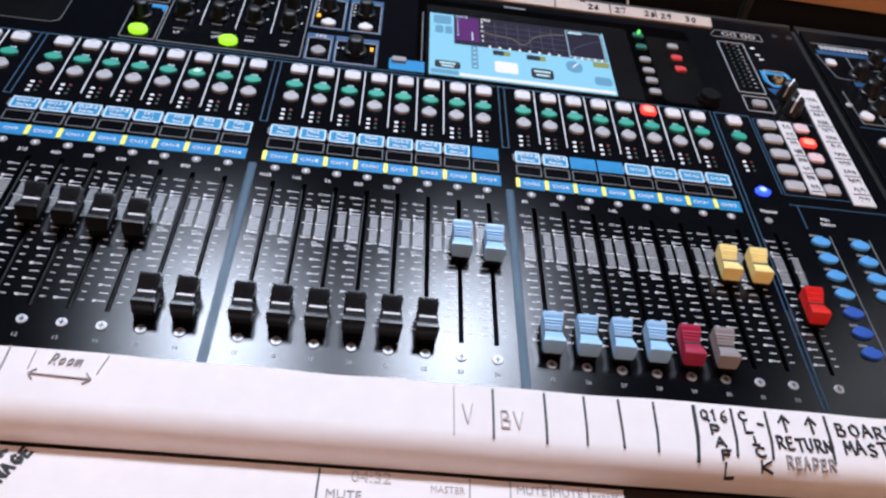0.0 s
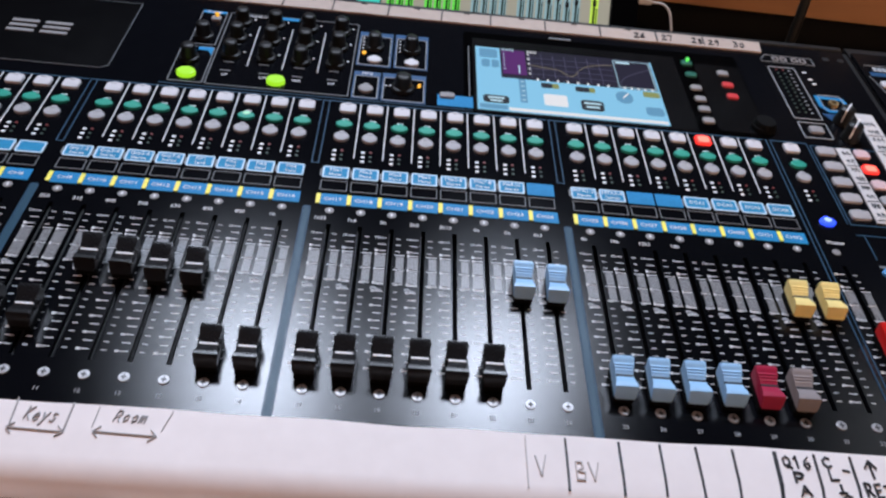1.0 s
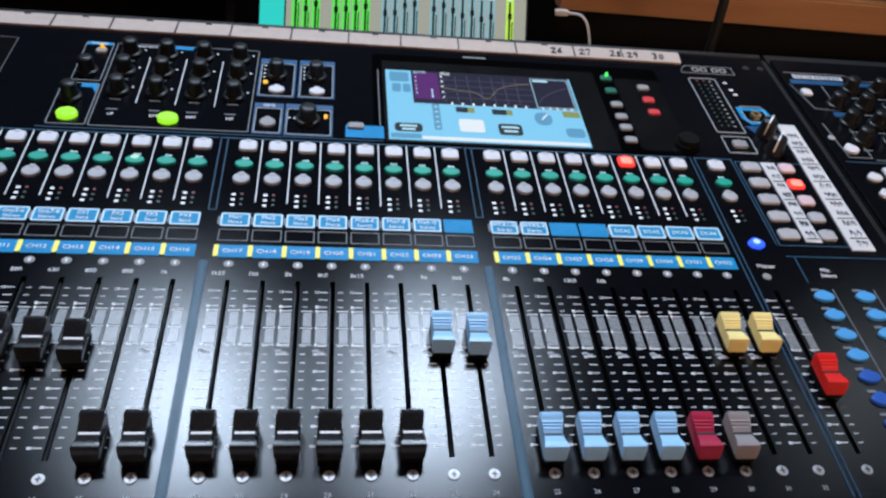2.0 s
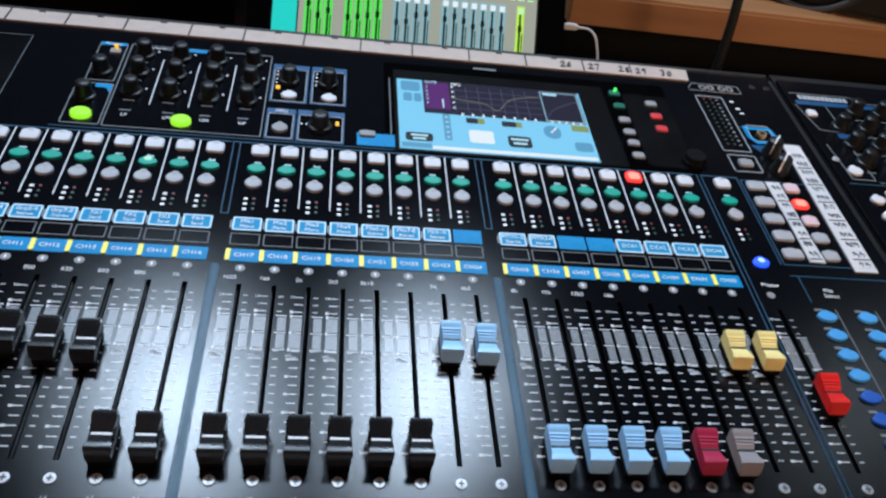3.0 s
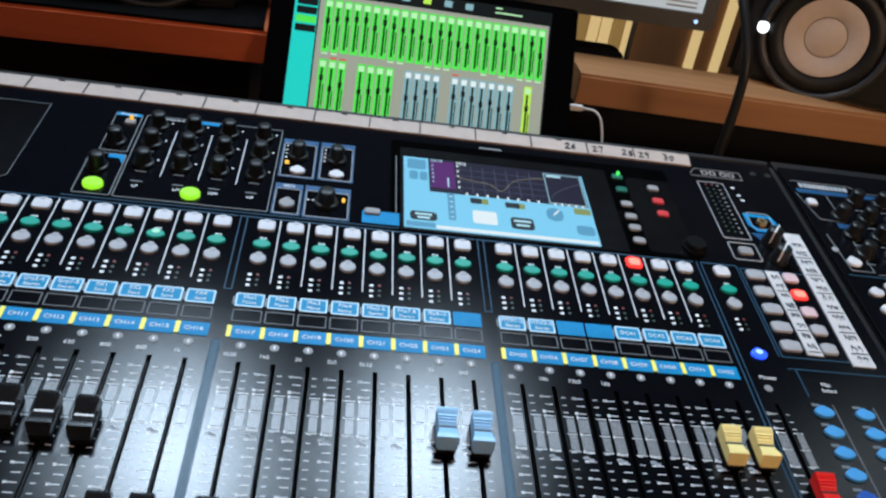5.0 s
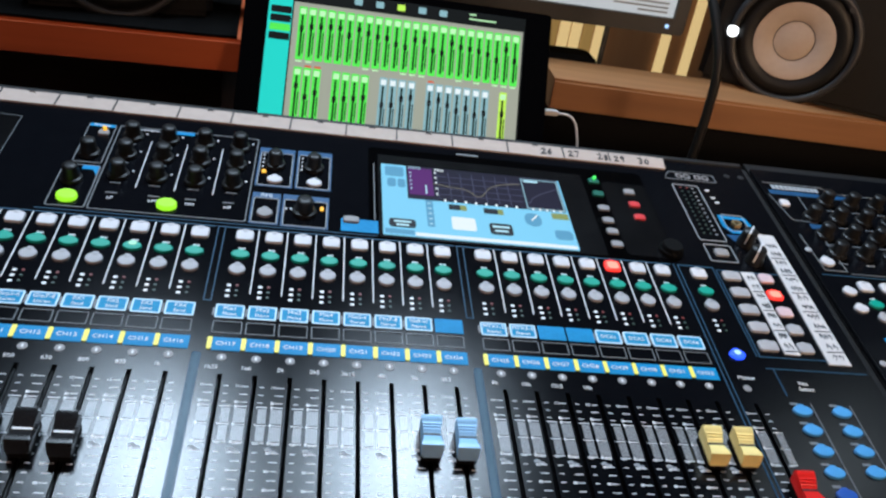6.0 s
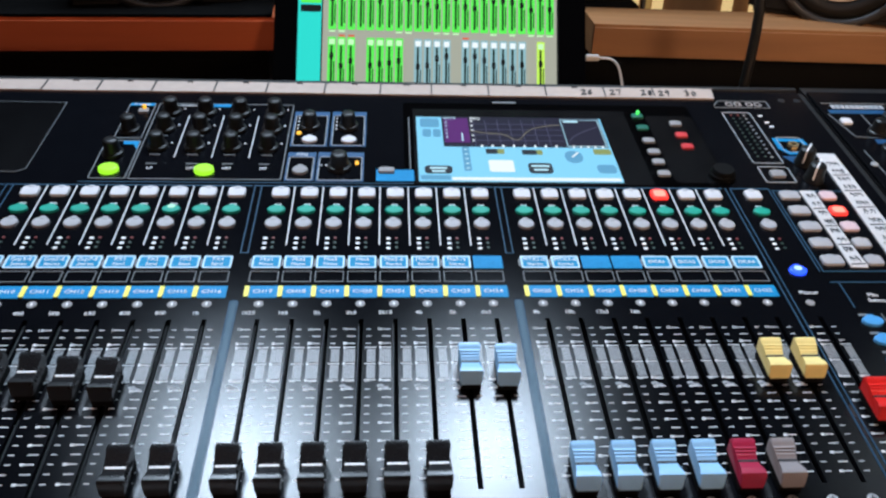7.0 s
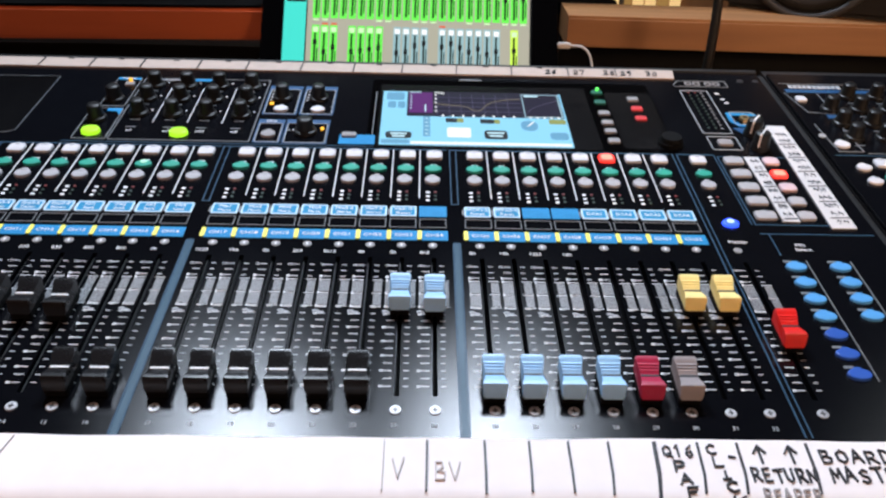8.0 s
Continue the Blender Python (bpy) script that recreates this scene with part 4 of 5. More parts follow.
for i in range(5):
    on_display("frequency_mark", 0.80 + i * 0.038, 0.81 + i * 0.038, 0.475, 0.505, D_WHITE, 0.0018)
    on_display("level_mark", 0.288, 0.298, 0.06 + i * 0.08, 0.085 + i * 0.08, D_WHITE, 0.0015)
    on_display("level_mark", 0.152, 0.160, 0.10 + i * 0.06, 0.118 + i * 0.06, D_PALE, 0.0018)
on_display("gate_mark", 0.232, 0.240, 0.28, 0.41, D_PALE, 0.0018)
for x0, x1 in ((0.055, 0.14), (0.56, 0.65)):
    on_display("value_text", x0, x1, 0.815 - (0.04 if x0 > 0.3 else 0), 0.84 - (0.04 if x0 > 0.3 else 0), D_PALE, 0.0018)
    on_display("value_text", x0 + 0.01, x1 - 0.01, 0.86 - (0.03 if x0 > 0.3 else 0), 0.885 - (0.03 if x0 > 0.3 else 0), D_PALE, 0.0018)
for i in range(5):
    on_display("slider_mark", 0.236, 0.252, 0.54 + i * 0.07, 0.552 + i * 0.07, D_PALE, 0.0018)
writing("GATE", 0.0042, D_PALE, display, (S0 + 0.178 * (S1 - S0), T1 - 0.035 * (T1 - T0), 0.0022))
writing("PEQ", 0.0046, D_WHITE, display, (S0 + 0.315 * (S1 - S0), T1 - 0.040 * (T1 - T0), 0.0022))
b = bmesh.new()
curve = [(S0 + (0.28 + 0.485 * i / 40) * (S1 - S0), T1 - (T1 - T0) * (0.24 + 0.06 * math.sin(i * 0.12) + 0.13 * math.exp(-((i - 20) / 4.0) ** 2) - 0.05 * (i / 40))) for i in range(41)]
stroke(b, curve, 0.0005, 0.0016, 0.0020)
part("curve", b, D_CURVE, display)
b = bmesh.new()
stroke(b, [(S0 + (0.79 + 0.18 * i / 8) * (S1 - S0), T1 - (T1 - T0) * (0.42 - 0.26 * (i / 8) ** 0.6)) for i in range(9)], 0.0007, 0.0020, 0.0024)
part("curve", b, D_DIM, display)
b = bmesh.new()
stroke(b, [(S0 + 0.783 * (S1 - S0), T1 - 0.65 * (T1 - T0)), (S0 + 0.815 * (S1 - S0), T1 - 0.58 * (T1 - T0))], 0.0012, 0.0018, 0.0022)
part("dial_pointer", b, D_WHITE, display)

# keys right of the display
SMALL = mesh_of("small_key", key_shape(0.0098, 0.0072), KEY_GREY)
SMALL_GREEN = recoloured(SMALL, KEY_DARK_GREEN)
SMALL_RED = recoloured(SMALL, KEY_RED)
for i, v in enumerate((0.2205, 0.2015, 0.1812, 0.1643, 0.1496, 0.1333)):
    part("small_key", SMALL_GREEN if i < 2 else SMALL, None, console, "", (0.2955, v, 0))
part("indicator_led", mesh_of("indicator_led", lambda bb: prism(bb, oval(0, 0, 0.0015, 0.0015, 10), 0, 0.0046), LED_GREEN), None, console, "small lit green lamp", (0.2960, 0.2225, 0))
for v, mm in ((0.2088, SMALL), (0.1905, SMALL_RED), (0.1728, SMALL_RED)):
    part("small_key", mm, None, console, "", (0.3252, v, 0))
b = bmesh.new()
prism(b, rounded(0.3220, 0.1720, 0.040, 0.100, 0.004), 0, 0.0004)
part("key_field", b, GLOSS, console)
b = bmesh.new()
n = 32
rings = [[b.verts.new((0.3400 + 0.60 * r * math.cos(2 * math.pi * i / n), 0.1310 + 0.60 * r * math.sin(2 * math.pi * i / n), z)) for i in range(n)] for r, z in ((0.0165, 0.0), (0.0165, 0.003), (0.0150, 0.004), (0.0138, 0.0065), (0.0128, 0.0075))]
for a, c in zip(rings, rings[1:]):
    for i in range(n):
        b.faces.new((a[i], a[(i + 1) % n], c[(i + 1) % n], c[i]))
b.faces.new(rings[-1])
part("data_wheel", b, DARK, console)

# main meter
slant_box([(0.3690, 0.2420), (0.3745, 0.2505), (0.4180, 0.2505), (0.4180, 0.2390), (0.3690, 0.2390)])
b = bmesh.new()
for u in (0.380, 0.3875, 0.398, 0.4055):
    outline_box(b, u, u + 0.0062, 0.2415, 0.2480, 0.0013, 0.0006, 0.0015)
part("logo_mark", b, KEY_GREY, console, "pale plain logo mark")
outline_part(0.3715, 0.3965, 0.1500, 0.2305, SILVER_PRINT)
for i in range(12):
    for u in (0.3785, 0.3845):
        part("meter_led", LED_R if i < 1 else LED_G, None, console, "", (u, 0.2255 - i * 0.0060, 0.0002))
    part("meter_scale", mesh_of("meter_scale", lambda bb: box(bb, -0.0011, 0.0011, -0.0005, 0.0005, 0, 0.0003), SILVER_PRINT) if i == 0 else bpy.data.meshes["meter_scale.001"], None, console, "", (0.3900, 0.2255 - i * 0.0060, 0))
outline_part(0.3725, 0.3967, 0.1232, 0.1452, SILVER_PRINT)
part("key", mesh_of("key", key_shape(0.0118, 0.0090), KEY_GREY), None, console, "", (0.3850, 0.1342, 0))
# phones section
b = bmesh.new()
band(b, [(0.4005, 0.1880), (0.4255, 0.1865), (0.4280, 0.1760), (0.4210, 0.1640), (0.4060, 0.1630), (0.4000, 0.1720)],
     [(0.4035, 0.1835), (0.4225, 0.1828), (0.4240, 0.1755), (0.4190, 0.1680), (0.4080, 0.1672), (0.4040, 0.1725)], 0, 0.0004)
part("blue_band", b, BLUE, console)
b = bmesh.new()
prism(b, [(0.3990, 0.1605), (0.4200, 0.1610), (0.4170, 0.1500), (0.4060, 0.1480)], 0, 0.0004)
part("blue_band", b, DEEP_BLUE_PRINT, console)
b = bmesh.new()
outline_box(b, 0.4035, 0.4240, 0.1660, 0.1895, 0.0006, 0.0006, 0.002)
part("section_outline", b, SILVER_PRINT, console)
part("socket_ring", mesh_of("socket_ring", lambda bb: band(bb, oval(0, 0, 0.0048, 0.0048, 6), oval(0, 0, 0.0024, 0.0024, 6), 0, 0.0022), BRASS), None, console, "small brass socket nut", (0.4138, 0.1765, 0))
part("socket_hole", mesh_of("socket_hole", lambda bb: prism(bb, oval(0, 0, 0.0024, 0.0024), 0, 0.0006), DARK), None, console, "", (0.4138, 0.1765, 0))
knob(0.4120, 0.1500, KNOB_L, -36, POINTER_BIG)
knob(0.4105, 0.1272, KNOB_L, -34, POINTER_BIG)
for u, v in ((0.4040, 0.2250), (0.4060, 0.2140), (0.4075, 0.2070)):
    part("print_mark", mesh_of("print_mark", lambda bb: box(bb, -0.0018, 0.0018, -0.001, 0.001, 0, 0.0003), WHITE_PRINT), None, console, "", (u, v, 0))
for u in (0.4330, 0.4470):
    part("screw", recoloured(SCREW, CHASSIS), None, console, "small dark screw", (u, 0.2520, 0))

# group keys with handwritten tape
slant_box([(0.3725, 0.1120), (0.4290, 0.1120), (0.4290, 0.0190), (0.3725, 0.0190), (0.3725, 0.1120)], LINE_BLUE)
WIDE = mesh_of("group_key", key_shape(0.0150, 0.0100), KEY_PALE)
NARROW = mesh_of("group_key", key_shape(0.0120, 0.0100), KEY_PALE)
for i, v in enumerate((0.1052, 0.0862, 0.0672, 0.0484, 0.0296)):
    part("group_key", WIDE, None, console, "", (0.3830, v, 0))
    k = part("group_key", (recoloured(NARROW, KEY_PINK), recoloured(NARROW, LIT_RED), recoloured(NARROW, KEY_PINK), NARROW, NARROW)[i], None, console, "lit red group key" if i == 1 else "", (0.4120, v, 0))
    if i == 1:
        b = bmesh.new()
        prism(b, rounded(0, 0, 0.0086, 0.0068, 0.002), 0.0018, 0.0023)
        part("lit_core", b, LIT_RED_CORE, k)
k = part("blue_key", mesh_of("blue_key", nosed(0.0058, 0.0044), LIT_BLUE), None, console, "key lit bright blue", (0.3552, 0.0192, 0))
b = bmesh.new()
prism(b, oval(0, 0.001, 0.0026, 0.0022, 14), 0.0018, 0.0023)
part("lit_core", b, LIT_BLUE_CORE, k)
# soft keys
SOFT = mesh_of("soft_key", nosed(0.0068, 0.0044), KEY_BLUE)
SOFT_NAVY = recoloured(SOFT, KEY_NAVY)
for i in range(7):
    part("soft_key", SOFT if i < 4 else SOFT_NAVY, None, console, "", (0.3833, -0.0292 - i * 0.0161, 0))
for i in range(4):
    part("soft_key", SOFT, None, console, "", (0.4122, -0.0290 - i * 0.0158, 0))
for u in (0.3925, 0.4215):
    slant_box([(u, -0.022), (u, -0.1300)], GREY_PRINT, 0.0006)
KEY_LABEL = mesh_of("key_label", lambda b: box(b, -0.0028, 0.0028, -0.0010, 0.0010, 0, 0.0003), GREY_PRINT)
for i in range(7):
    part("key_label", KEY_LABEL, None, console, "", (0.3800, -0.0228 - i * 0.0161, 0))
for i in range(4):
    part("key_label", KEY_LABEL, None, console, "", (0.4090, -0.0226 - i * 0.0158, 0))
writing("Mix", 0.0046, WHITE_PRINT, console, (0.3950, -0.0045, 0.0002))
writing("Select", 0.0046, WHITE_PRINT, console, (0.3955, -0.0095, 0.0002))
slant_box([(0.3780, 0.0080), (0.3780, -0.016)], LINE_BLUE)
slant_box([(0.3725, 0.0080), (0.4500, 0.0080)], LINE_BLUE)


# ---- second console beside it ----
console2 = thing("mixing_console", DESK, "smaller black digital mixing console beside the large one", "mixing console")
X0, X1 = 0.4640, 0.90
bm = bmesh.new()
box(bm, X0, X1, V0, V1, -0.003, 0.0)
part("control_panel", bm, PANEL, console2)
bm = bmesh.new()
prof = [(V0 - 0.04, -0.004), (V0 - 0.04, -0.07), (0.285, -0.15), (0.285, -0.004)]
rings = [[bm.verts.new((u, v, w)) for v, w in prof] for u in (X0, X1)]
bm.faces.new(rings[0])
bm.faces.new(list(reversed(rings[1])))
for i in range(4):
    j = (i + 1) % 4
    bm.faces.new((rings[0][i], rings[1][i], rings[1][j], rings[0][j]))
part("body", bm, CHASSIS, console2)
slant_box([(0.4680, 0.2490), (0.5260, 0.2490), (0.5400, 0.2400), (0.620, 0.2400)], GREY_PRINT, 0.0007, console2)
b = bmesh.new()
for i in range(11):
    box(b, 0.4745 + i * 0.0044, 0.4779 + i * 0.0044, 0.2395, 0.2460, 0, 0.0004)
part("logo_mark", b, SILVER_PRINT, console2, "row of plain white logo shapes")
for u0, u1, v0, v1 in ((0.4690, 0.5200, 0.2310, 0.2370), (0.5300, 0.5480, 0.2310, 0.2370), (0.4880, 0.5060, 0.1810, 0.1880)):
    b = bmesh.new()
    box(b, u0, u1, v0, v1, 0, 0.0004)
    part("blue_band", b, DEEP_BLUE_PRINT, console2)
slant_box([(0.4665, 0.2300), (0.4740, 0.1920), (0.4960, 0.1900), (0.4960, 0.2300)], GREY_PRINT, 0.0007, console2)
slant_box([(0.4710, 0.1700), (0.4735, 0.1240), (0.4935, 0.1240), (0.4925, 0.1700)], GREY_PRINT, 0.0007, console2)
part("key", mesh_of("key", key_shape(0.0090, 0.0090), KEY_WHITE), None, console2, "", (0.4765, 0.2165, 0))
part("round_key", mesh_of("round_key", nosed(0.0062, 0.0056), KEY_WHITE), None, console2, "", (0.4800, 0.1345, 0))
for i in range(6):
    for j, v in enumerate((0.2240, 0.1980, 0.1720, 0.1470)):
        if i == 0 and j == 0:
            continue
        kk = knob(0.4950 + i * 0.0255, v, KNOB_S, 0, None, console2)
        part("print_line", UNDERLINE, None, console2, "", (0.4950 + i * 0.0255, v - 0.0125, 0))
slant_box([(0.4680, 0.1180), (0.62, 0.1180)], LINE_BLUE, 0.0007, console2)
slant_box([(0.4960, 0.1215), (0.62, 0.1215)], GREY_PRINT, 0.0006, console2)
for i in range(5):
    u = 0.4990 + i * PITCH
    strip_keys(u, parent=console2)
for v in (0.0985, 0.0785):
    part("round_key", bpy.data.meshes["round_key.001"], None, console2, "", (0.4825, v, 0))
for i in range(2):
    part("screw", SCREW, None, console2, "", (0.4700, 0.150 - i * 0.13, 0))
b = bmesh.new()
box(b, 0.4850, 0.62, 0.0330, 0.0470, 0, 0.0004)
part("blue_band", b, BLUE, console2)

# ---- paper, tape and sheets ----
def rough_edge(u0, u1, v, n, amp):
    return [(u0 + (u1 - u0) * i / n, v + random.uniform(-amp, amp)) for i in range(n + 1)]


paper = thing("paper_strip", DESK, "long white paper strip with ink and pencil notes along the armrest", "paper")
bm = bmesh.new()
sect = [(V0 - 0.0006, 0.0006)] + [(V0 - 0.0295 - 0.0150 * math.sin(a), -0.0146 + 0.0150 * math.cos(a)) for a in [i * math.pi / 14 for i in range(7)]] + [(V0 - 0.0447, -0.0158)]
n = 60
grid = []
for i in range(n + 1):
    u = U0 + 0.01 + (U1 - U0 - 0.015) * i / n
    jit = 0.0012 * noise.noise(Vector((u * 22, 0.3, 0)))
    grid.append([bm.verts.new((u, v + (jit if k == 0 else 0), w + 0.0006 + 0.0004 * noise.noise(Vector((u * 30, k, 1))))) for k, (v, w) in enumerate(sect)])
for a, c in zip(grid, grid[1:]):
    for k in range(len(sect) - 1):
        bm.faces.new((a[k], c[k], c[k + 1], a[k + 1]))
sheet = part("sheet", bm, PAPER, paper, smooth=True)
PZ = 0.0022


def ink(name, lines, t, mat, parent=paper, z=PZ):
    bb = bmesh.new()
    for pts in lines:
        stroke(bb, pts, t, z - 0.0012, z)
    if parent == paper:
        bend = V0 - 0.0295
        for vert in bb.verts:
            if vert.co.y < bend:
                vert.co.z -= 0.0150 - math.sqrt(max(0.0, 0.0150 ** 2 - (bend - vert.co.y) ** 2))
    return part(name, bb, mat, parent)


B = V0 - 0.032
for u, d, t, m, low in ((0.1330 - 0.0065, 0, 0.0005, FAINT, B), (0.1474, -0.0004, 0.0010, INK, B), (0.1755, -0.0006, 0.0011, INK, B - 0.001), (0.1973, -0.001, 0.0010, INK, B), (0.2165, -0.0006, 0.0010, INK, B),
                        (0.2362, -0.002, 0.0010, INK, B - 0.001), (0.2590, -0.0035, 0.0018, INK, B - 0.004), (0.2803, -0.003, 0.0011, INK, B), (0.3000, -0.003, 0.0011, INK, B), (0.3345, -0.003, 0.0011, INK, B)):
    ink("ink_line", [[(u, V0 - 0.003), (u + d * 0.4, V0 - 0.022), (u + d, low)]], t, m)
ink("pencil_letter", [[(0.1310, -0.1865), (0.1336, -0.1975), (0.1362, -0.1860)]], 0.0006, FAINT)
ink("pencil_letter", [[(0.1515, -0.1885), (0.1515, -0.1985), (0.1555, -0.1985), (0.1560, -0.1945), (0.1525, -0.1935), (0.1550, -0.1915), (0.1545, -0.1885), (0.1515, -0.1885)], [(0.1580, -0.1885), (0.1605, -0.1985), (0.1630, -0.1885)]], 0.0006, FAINT)
HAND = {"A": ((0, 0, .45, 1, .9, 0), (.2, .38, .75, .42)), "B": ((.08, 0, .1, 1, .6, .95, .7, .75, .5, .55, .12, .5), (.5, .55, .85, .38, .8, .1, .5, 0, .05, .02)),
        "C": ((.85, .85, .5, 1, .15, .7, .12, .3, .45, 0, .85, .12),), "D": ((.1, 0, .12, 1, .55, .92, .9, .55, .6, .1, .05, 0),), "E": ((.85, 1, .12, .95, .1, 0, .85, .05), (.1, .5, .7, .55)),
        "F": ((.9, 1, .12, .95, .1, 0), (.1, .5, .7, .55)), "I": ((.5, 0, .5, .85), (.2, 0, .8, .03)), "K": ((.12, 0, .1, 1), (.85, 1, .12, .45, .9, 0)), "L": ((.15, 1, .1, 0, .85, .04),),
        "M": ((0, 0, .15, 1, .5, .35, .85, 1, 1, 0),), "N": ((.05, 0, .1, 1, .85, .05, .9, 1),), "O": ((.5, 1, .12, .75, .12, .25, .5, 0, .9, .25, .88, .75, .5, 1),),
        "P": ((.1, 0, .12, 1, .7, .95, .85, .7, .6, .45, .12, .42),), "Q": ((.5, 1, .1, .75, .12, .25, .5, .02, .9, .3, .85, .8, .5, 1), (.55, .3, 1, -.1)), "R": ((.1, 0, .12, 1, .7, .95, .8, .7, .55, .48, .12, .45), (.4, .46, .95, 0)),
        "S": ((.85, .85, .5, 1, .15, .8, .3, .55, .75, .42, .8, .15, .45, 0, .08, .12),), "T": ((0, .95, 1, 1), (.5, .97, .48, 0)), "U": ((.1, 1, .12, .25, .45, 0, .8, .2, .88, 1),),
        "V": ((.05, 1, .45, 0, .95, 1),), "0": ((.5, 1, .15, .7, .2, .2, .5, 0, .85, .3, .8, .8, .5, 1),), "2": ((.12, .8, .5, 1, .85, .75, .5, .4, .08, 0, .95, .05),), "3": ((.1, .95, .6, 1, .75, .75, .4, .55, .8, .35, .6, .02, .1, .05),),
        "7": ((.05, .95, .9, 1, .45, 0),), "8": ((.55, .5, .2, .75, .5, 1, .8, .75, .2, .25, .5, 0, .85, .25, .55, .5),), "9": ((.85, .6, .4, .5, .2, .75, .5, 1, .85, .8, .8, .4, .6, 0),), "1": ((.3, .8, .55, 1, .55, 0),), "6": ((.8, 1, .3, .7, .12, .3, .4, 0, .8, .2, .7, .5, .2, .4),),
        "a": ((.85, .62, .4, .7, .12, .35, .35, .02, .75, .2, .85, .66, .92, 0),), "e": ((.12, .32, .85, .4, .6, .68, .2, .5, .15, .15, .5, 0, .9, .12),), "G": ((.85, .85, .5, 1, .15, .7, .12, .3, .45, 0, .85, .15, .85, .45, .55, .45),), "g": ((.8, .6, .3, .66, .15, .3, .5, .12, .82, .62, .75, -.35, .2, -.3),),
        "m": ((.05, 0, .08, .6, .08, .42, .35, .62, .45, 0, .48, .42, .8, .62, .92, 0),), "o": ((.5, .66, .12, .4, .3, .03, .8, .2, .75, .58, .5, .66),), "s": ((.85, .6, .4, .66, .25, .45, .75, .25, .6, 0, .1, .05),),
        "y": ((.1, .62, .4, .12), (.9, .65, .2, -.4))}


def handwritten(word, u, v, w, h, mat, parent=paper, t=0.0009, lean=0.0, slope=0.0, z=PZ, turn=0.0):
    """A word in pen strokes, from its lower left corner; w is the width of one letter."""
    rng = random.Random(word)
    for k, c in enumerate(word):
        du, dv, q = u + k * w + rng.uniform(-0.04, 0.04) * w, v + slope * k * w + rng.uniform(-0.05, 0.05) * h, rng.uniform(0.92, 1.06)
        lines = []
        for st in HAND[c]:
            pts = [(du + st[i] * w * 0.78 + lean * st[i + 1] * h, dv + st[i + 1] * h * q) for i in range(0, len(st), 2)]
            cs, sn = math.cos(radians(turn)), math.sin(radians(turn))
            lines.append([(u + cs * (a - u) - sn * (c2 - v), v + sn * (a - u) + cs * (c2 - v)) for a, c2 in pts])
        ink("pen_letter", lines, t * rng.uniform(0.9, 1.15), mat, parent, z)


handwritten("Q16", 0.2618, -0.1838, 0.0056, 0.0070, INK, slope=-0.05, t=0.0008)
for i, c in enumerate("PAFL"):
    handwritten(c, 0.2655 + 0.0014 * i, -0.1925 - 0.0073 * i, 0.0078, 0.0058, INK, t=0.0009)
for i, c in enumerate("CLICK"):
    handwritten(c, 0.2838 + 0.0013 * i, -0.1822 - 0.0073 * i, 0.0068 + 0.0006 * i, 0.0056, INK, t=0.0008)
ink("ink_dash", [[(0.2938, -0.1835), (0.2968, -0.1842)]], 0.0009, INK)
for u in (0.3095, 0.3250):
    ink("arrow", [[(u, -0.1872), (u, -0.1772)], [(u - 0.003, -0.1812), (u, -0.1768), (u + 0.003, -0.1812)]], 0.0009, INK)
handwritten("RETURN", 0.3018, -0.1985, 0.0054, 0.0076, INK, t=0.0008)
handwritten("REAPER", 0.3045, -0.2090, 0.0047, 0.0064, PENCIL, t=0.0007)
handwritten("BOARD", 0.3390, -0.1870, 0.0075, 0.0078, INK, t=0.0008)
handwritten("MASTER", 0.3400, -0.1982, 0.0068, 0.0082, INK, t=0.0008)
# pencil notes at the other end
handwritten("Room", -0.0800, -0.1822, 0.0042, 0.0066, PENCIL, t=0.0004, lean=0.25)
ink("arrow", [[(-0.0871, -0.1886), (-0.0569, -0.1894)], [(-0.0842, -0.1856), (-0.0873, -0.1886), (-0.0846, -0.1916)], [(-0.0598, -0.1860), (-0.0567, -0.1894), (-0.0602, -0.1924)]], 0.0004, PENCIL)
ink("pencil_line", [[(-0.1009, -0.1730), (-0.1012, -0.1900)]], 0.0006, PENCIL)
ink("pencil_line", [[(-0.1281, -0.1720), (-0.1273, -0.1870)]], 0.0005, PENCIL)
ink("pencil_line", [[(-0.0880, -0.1745), (-0.0884, -0.1860)]], 0.0003, FAINT)
ink("pencil_line", [[(-0.0520, -0.1745), (-0.0550, -0.1860)]], 0.0003, FAINT)
handwritten("Keys", -0.1225, -0.1842, 0.0042, 0.0072, PENCIL, t=0.0004, lean=0.2)
ink("arrow", [[(-0.1278, -0.1892), (-0.1012, -0.1900)], [(-0.1250, -0.1864), (-0.1280, -0.1892), (-0.1252, -0.1922)], [(-0.1042, -0.1868), (-0.1010, -0.1900), (-0.1044, -0.1928)]], 0.0004, PENCIL)

# notes lying in front of the console
LOW = DESK @ pose(0, 0, -0.0165)
note_paper = thing("note_sheet", LOW, "white sheet with pencil notes lying before the console", "paper")
bm = bmesh.new()
prism(bm, [(-0.32, -0.40)] + [(0.2177, -0.40), (0.2177, -0.2195), (0.10, -0.2189), (-0.10, -0.2192), (-0.32, -0.2193)], 0.0, 0.0006)
part("sheet", bm, PAPER, note_paper)
for u, t, m in ((0.0608, 0.0010, INK), (0.1370, 0.0008, PENCIL), (0.1580, 0.0008, PENCIL), (0.1790, 0.0008, PENCIL), (0.1990, 0.0008, PENCIL)):
    ink("pen_line", [[(u, -0.2198), (u - 0.0006, -0.2450), (u - 0.001, -0.2600)]], t, m, note_paper, 0.0010)
writing("04:32", 0.0085, FAINT, note_paper, (0.0868, -0.2229, 0.0010), 1.1)
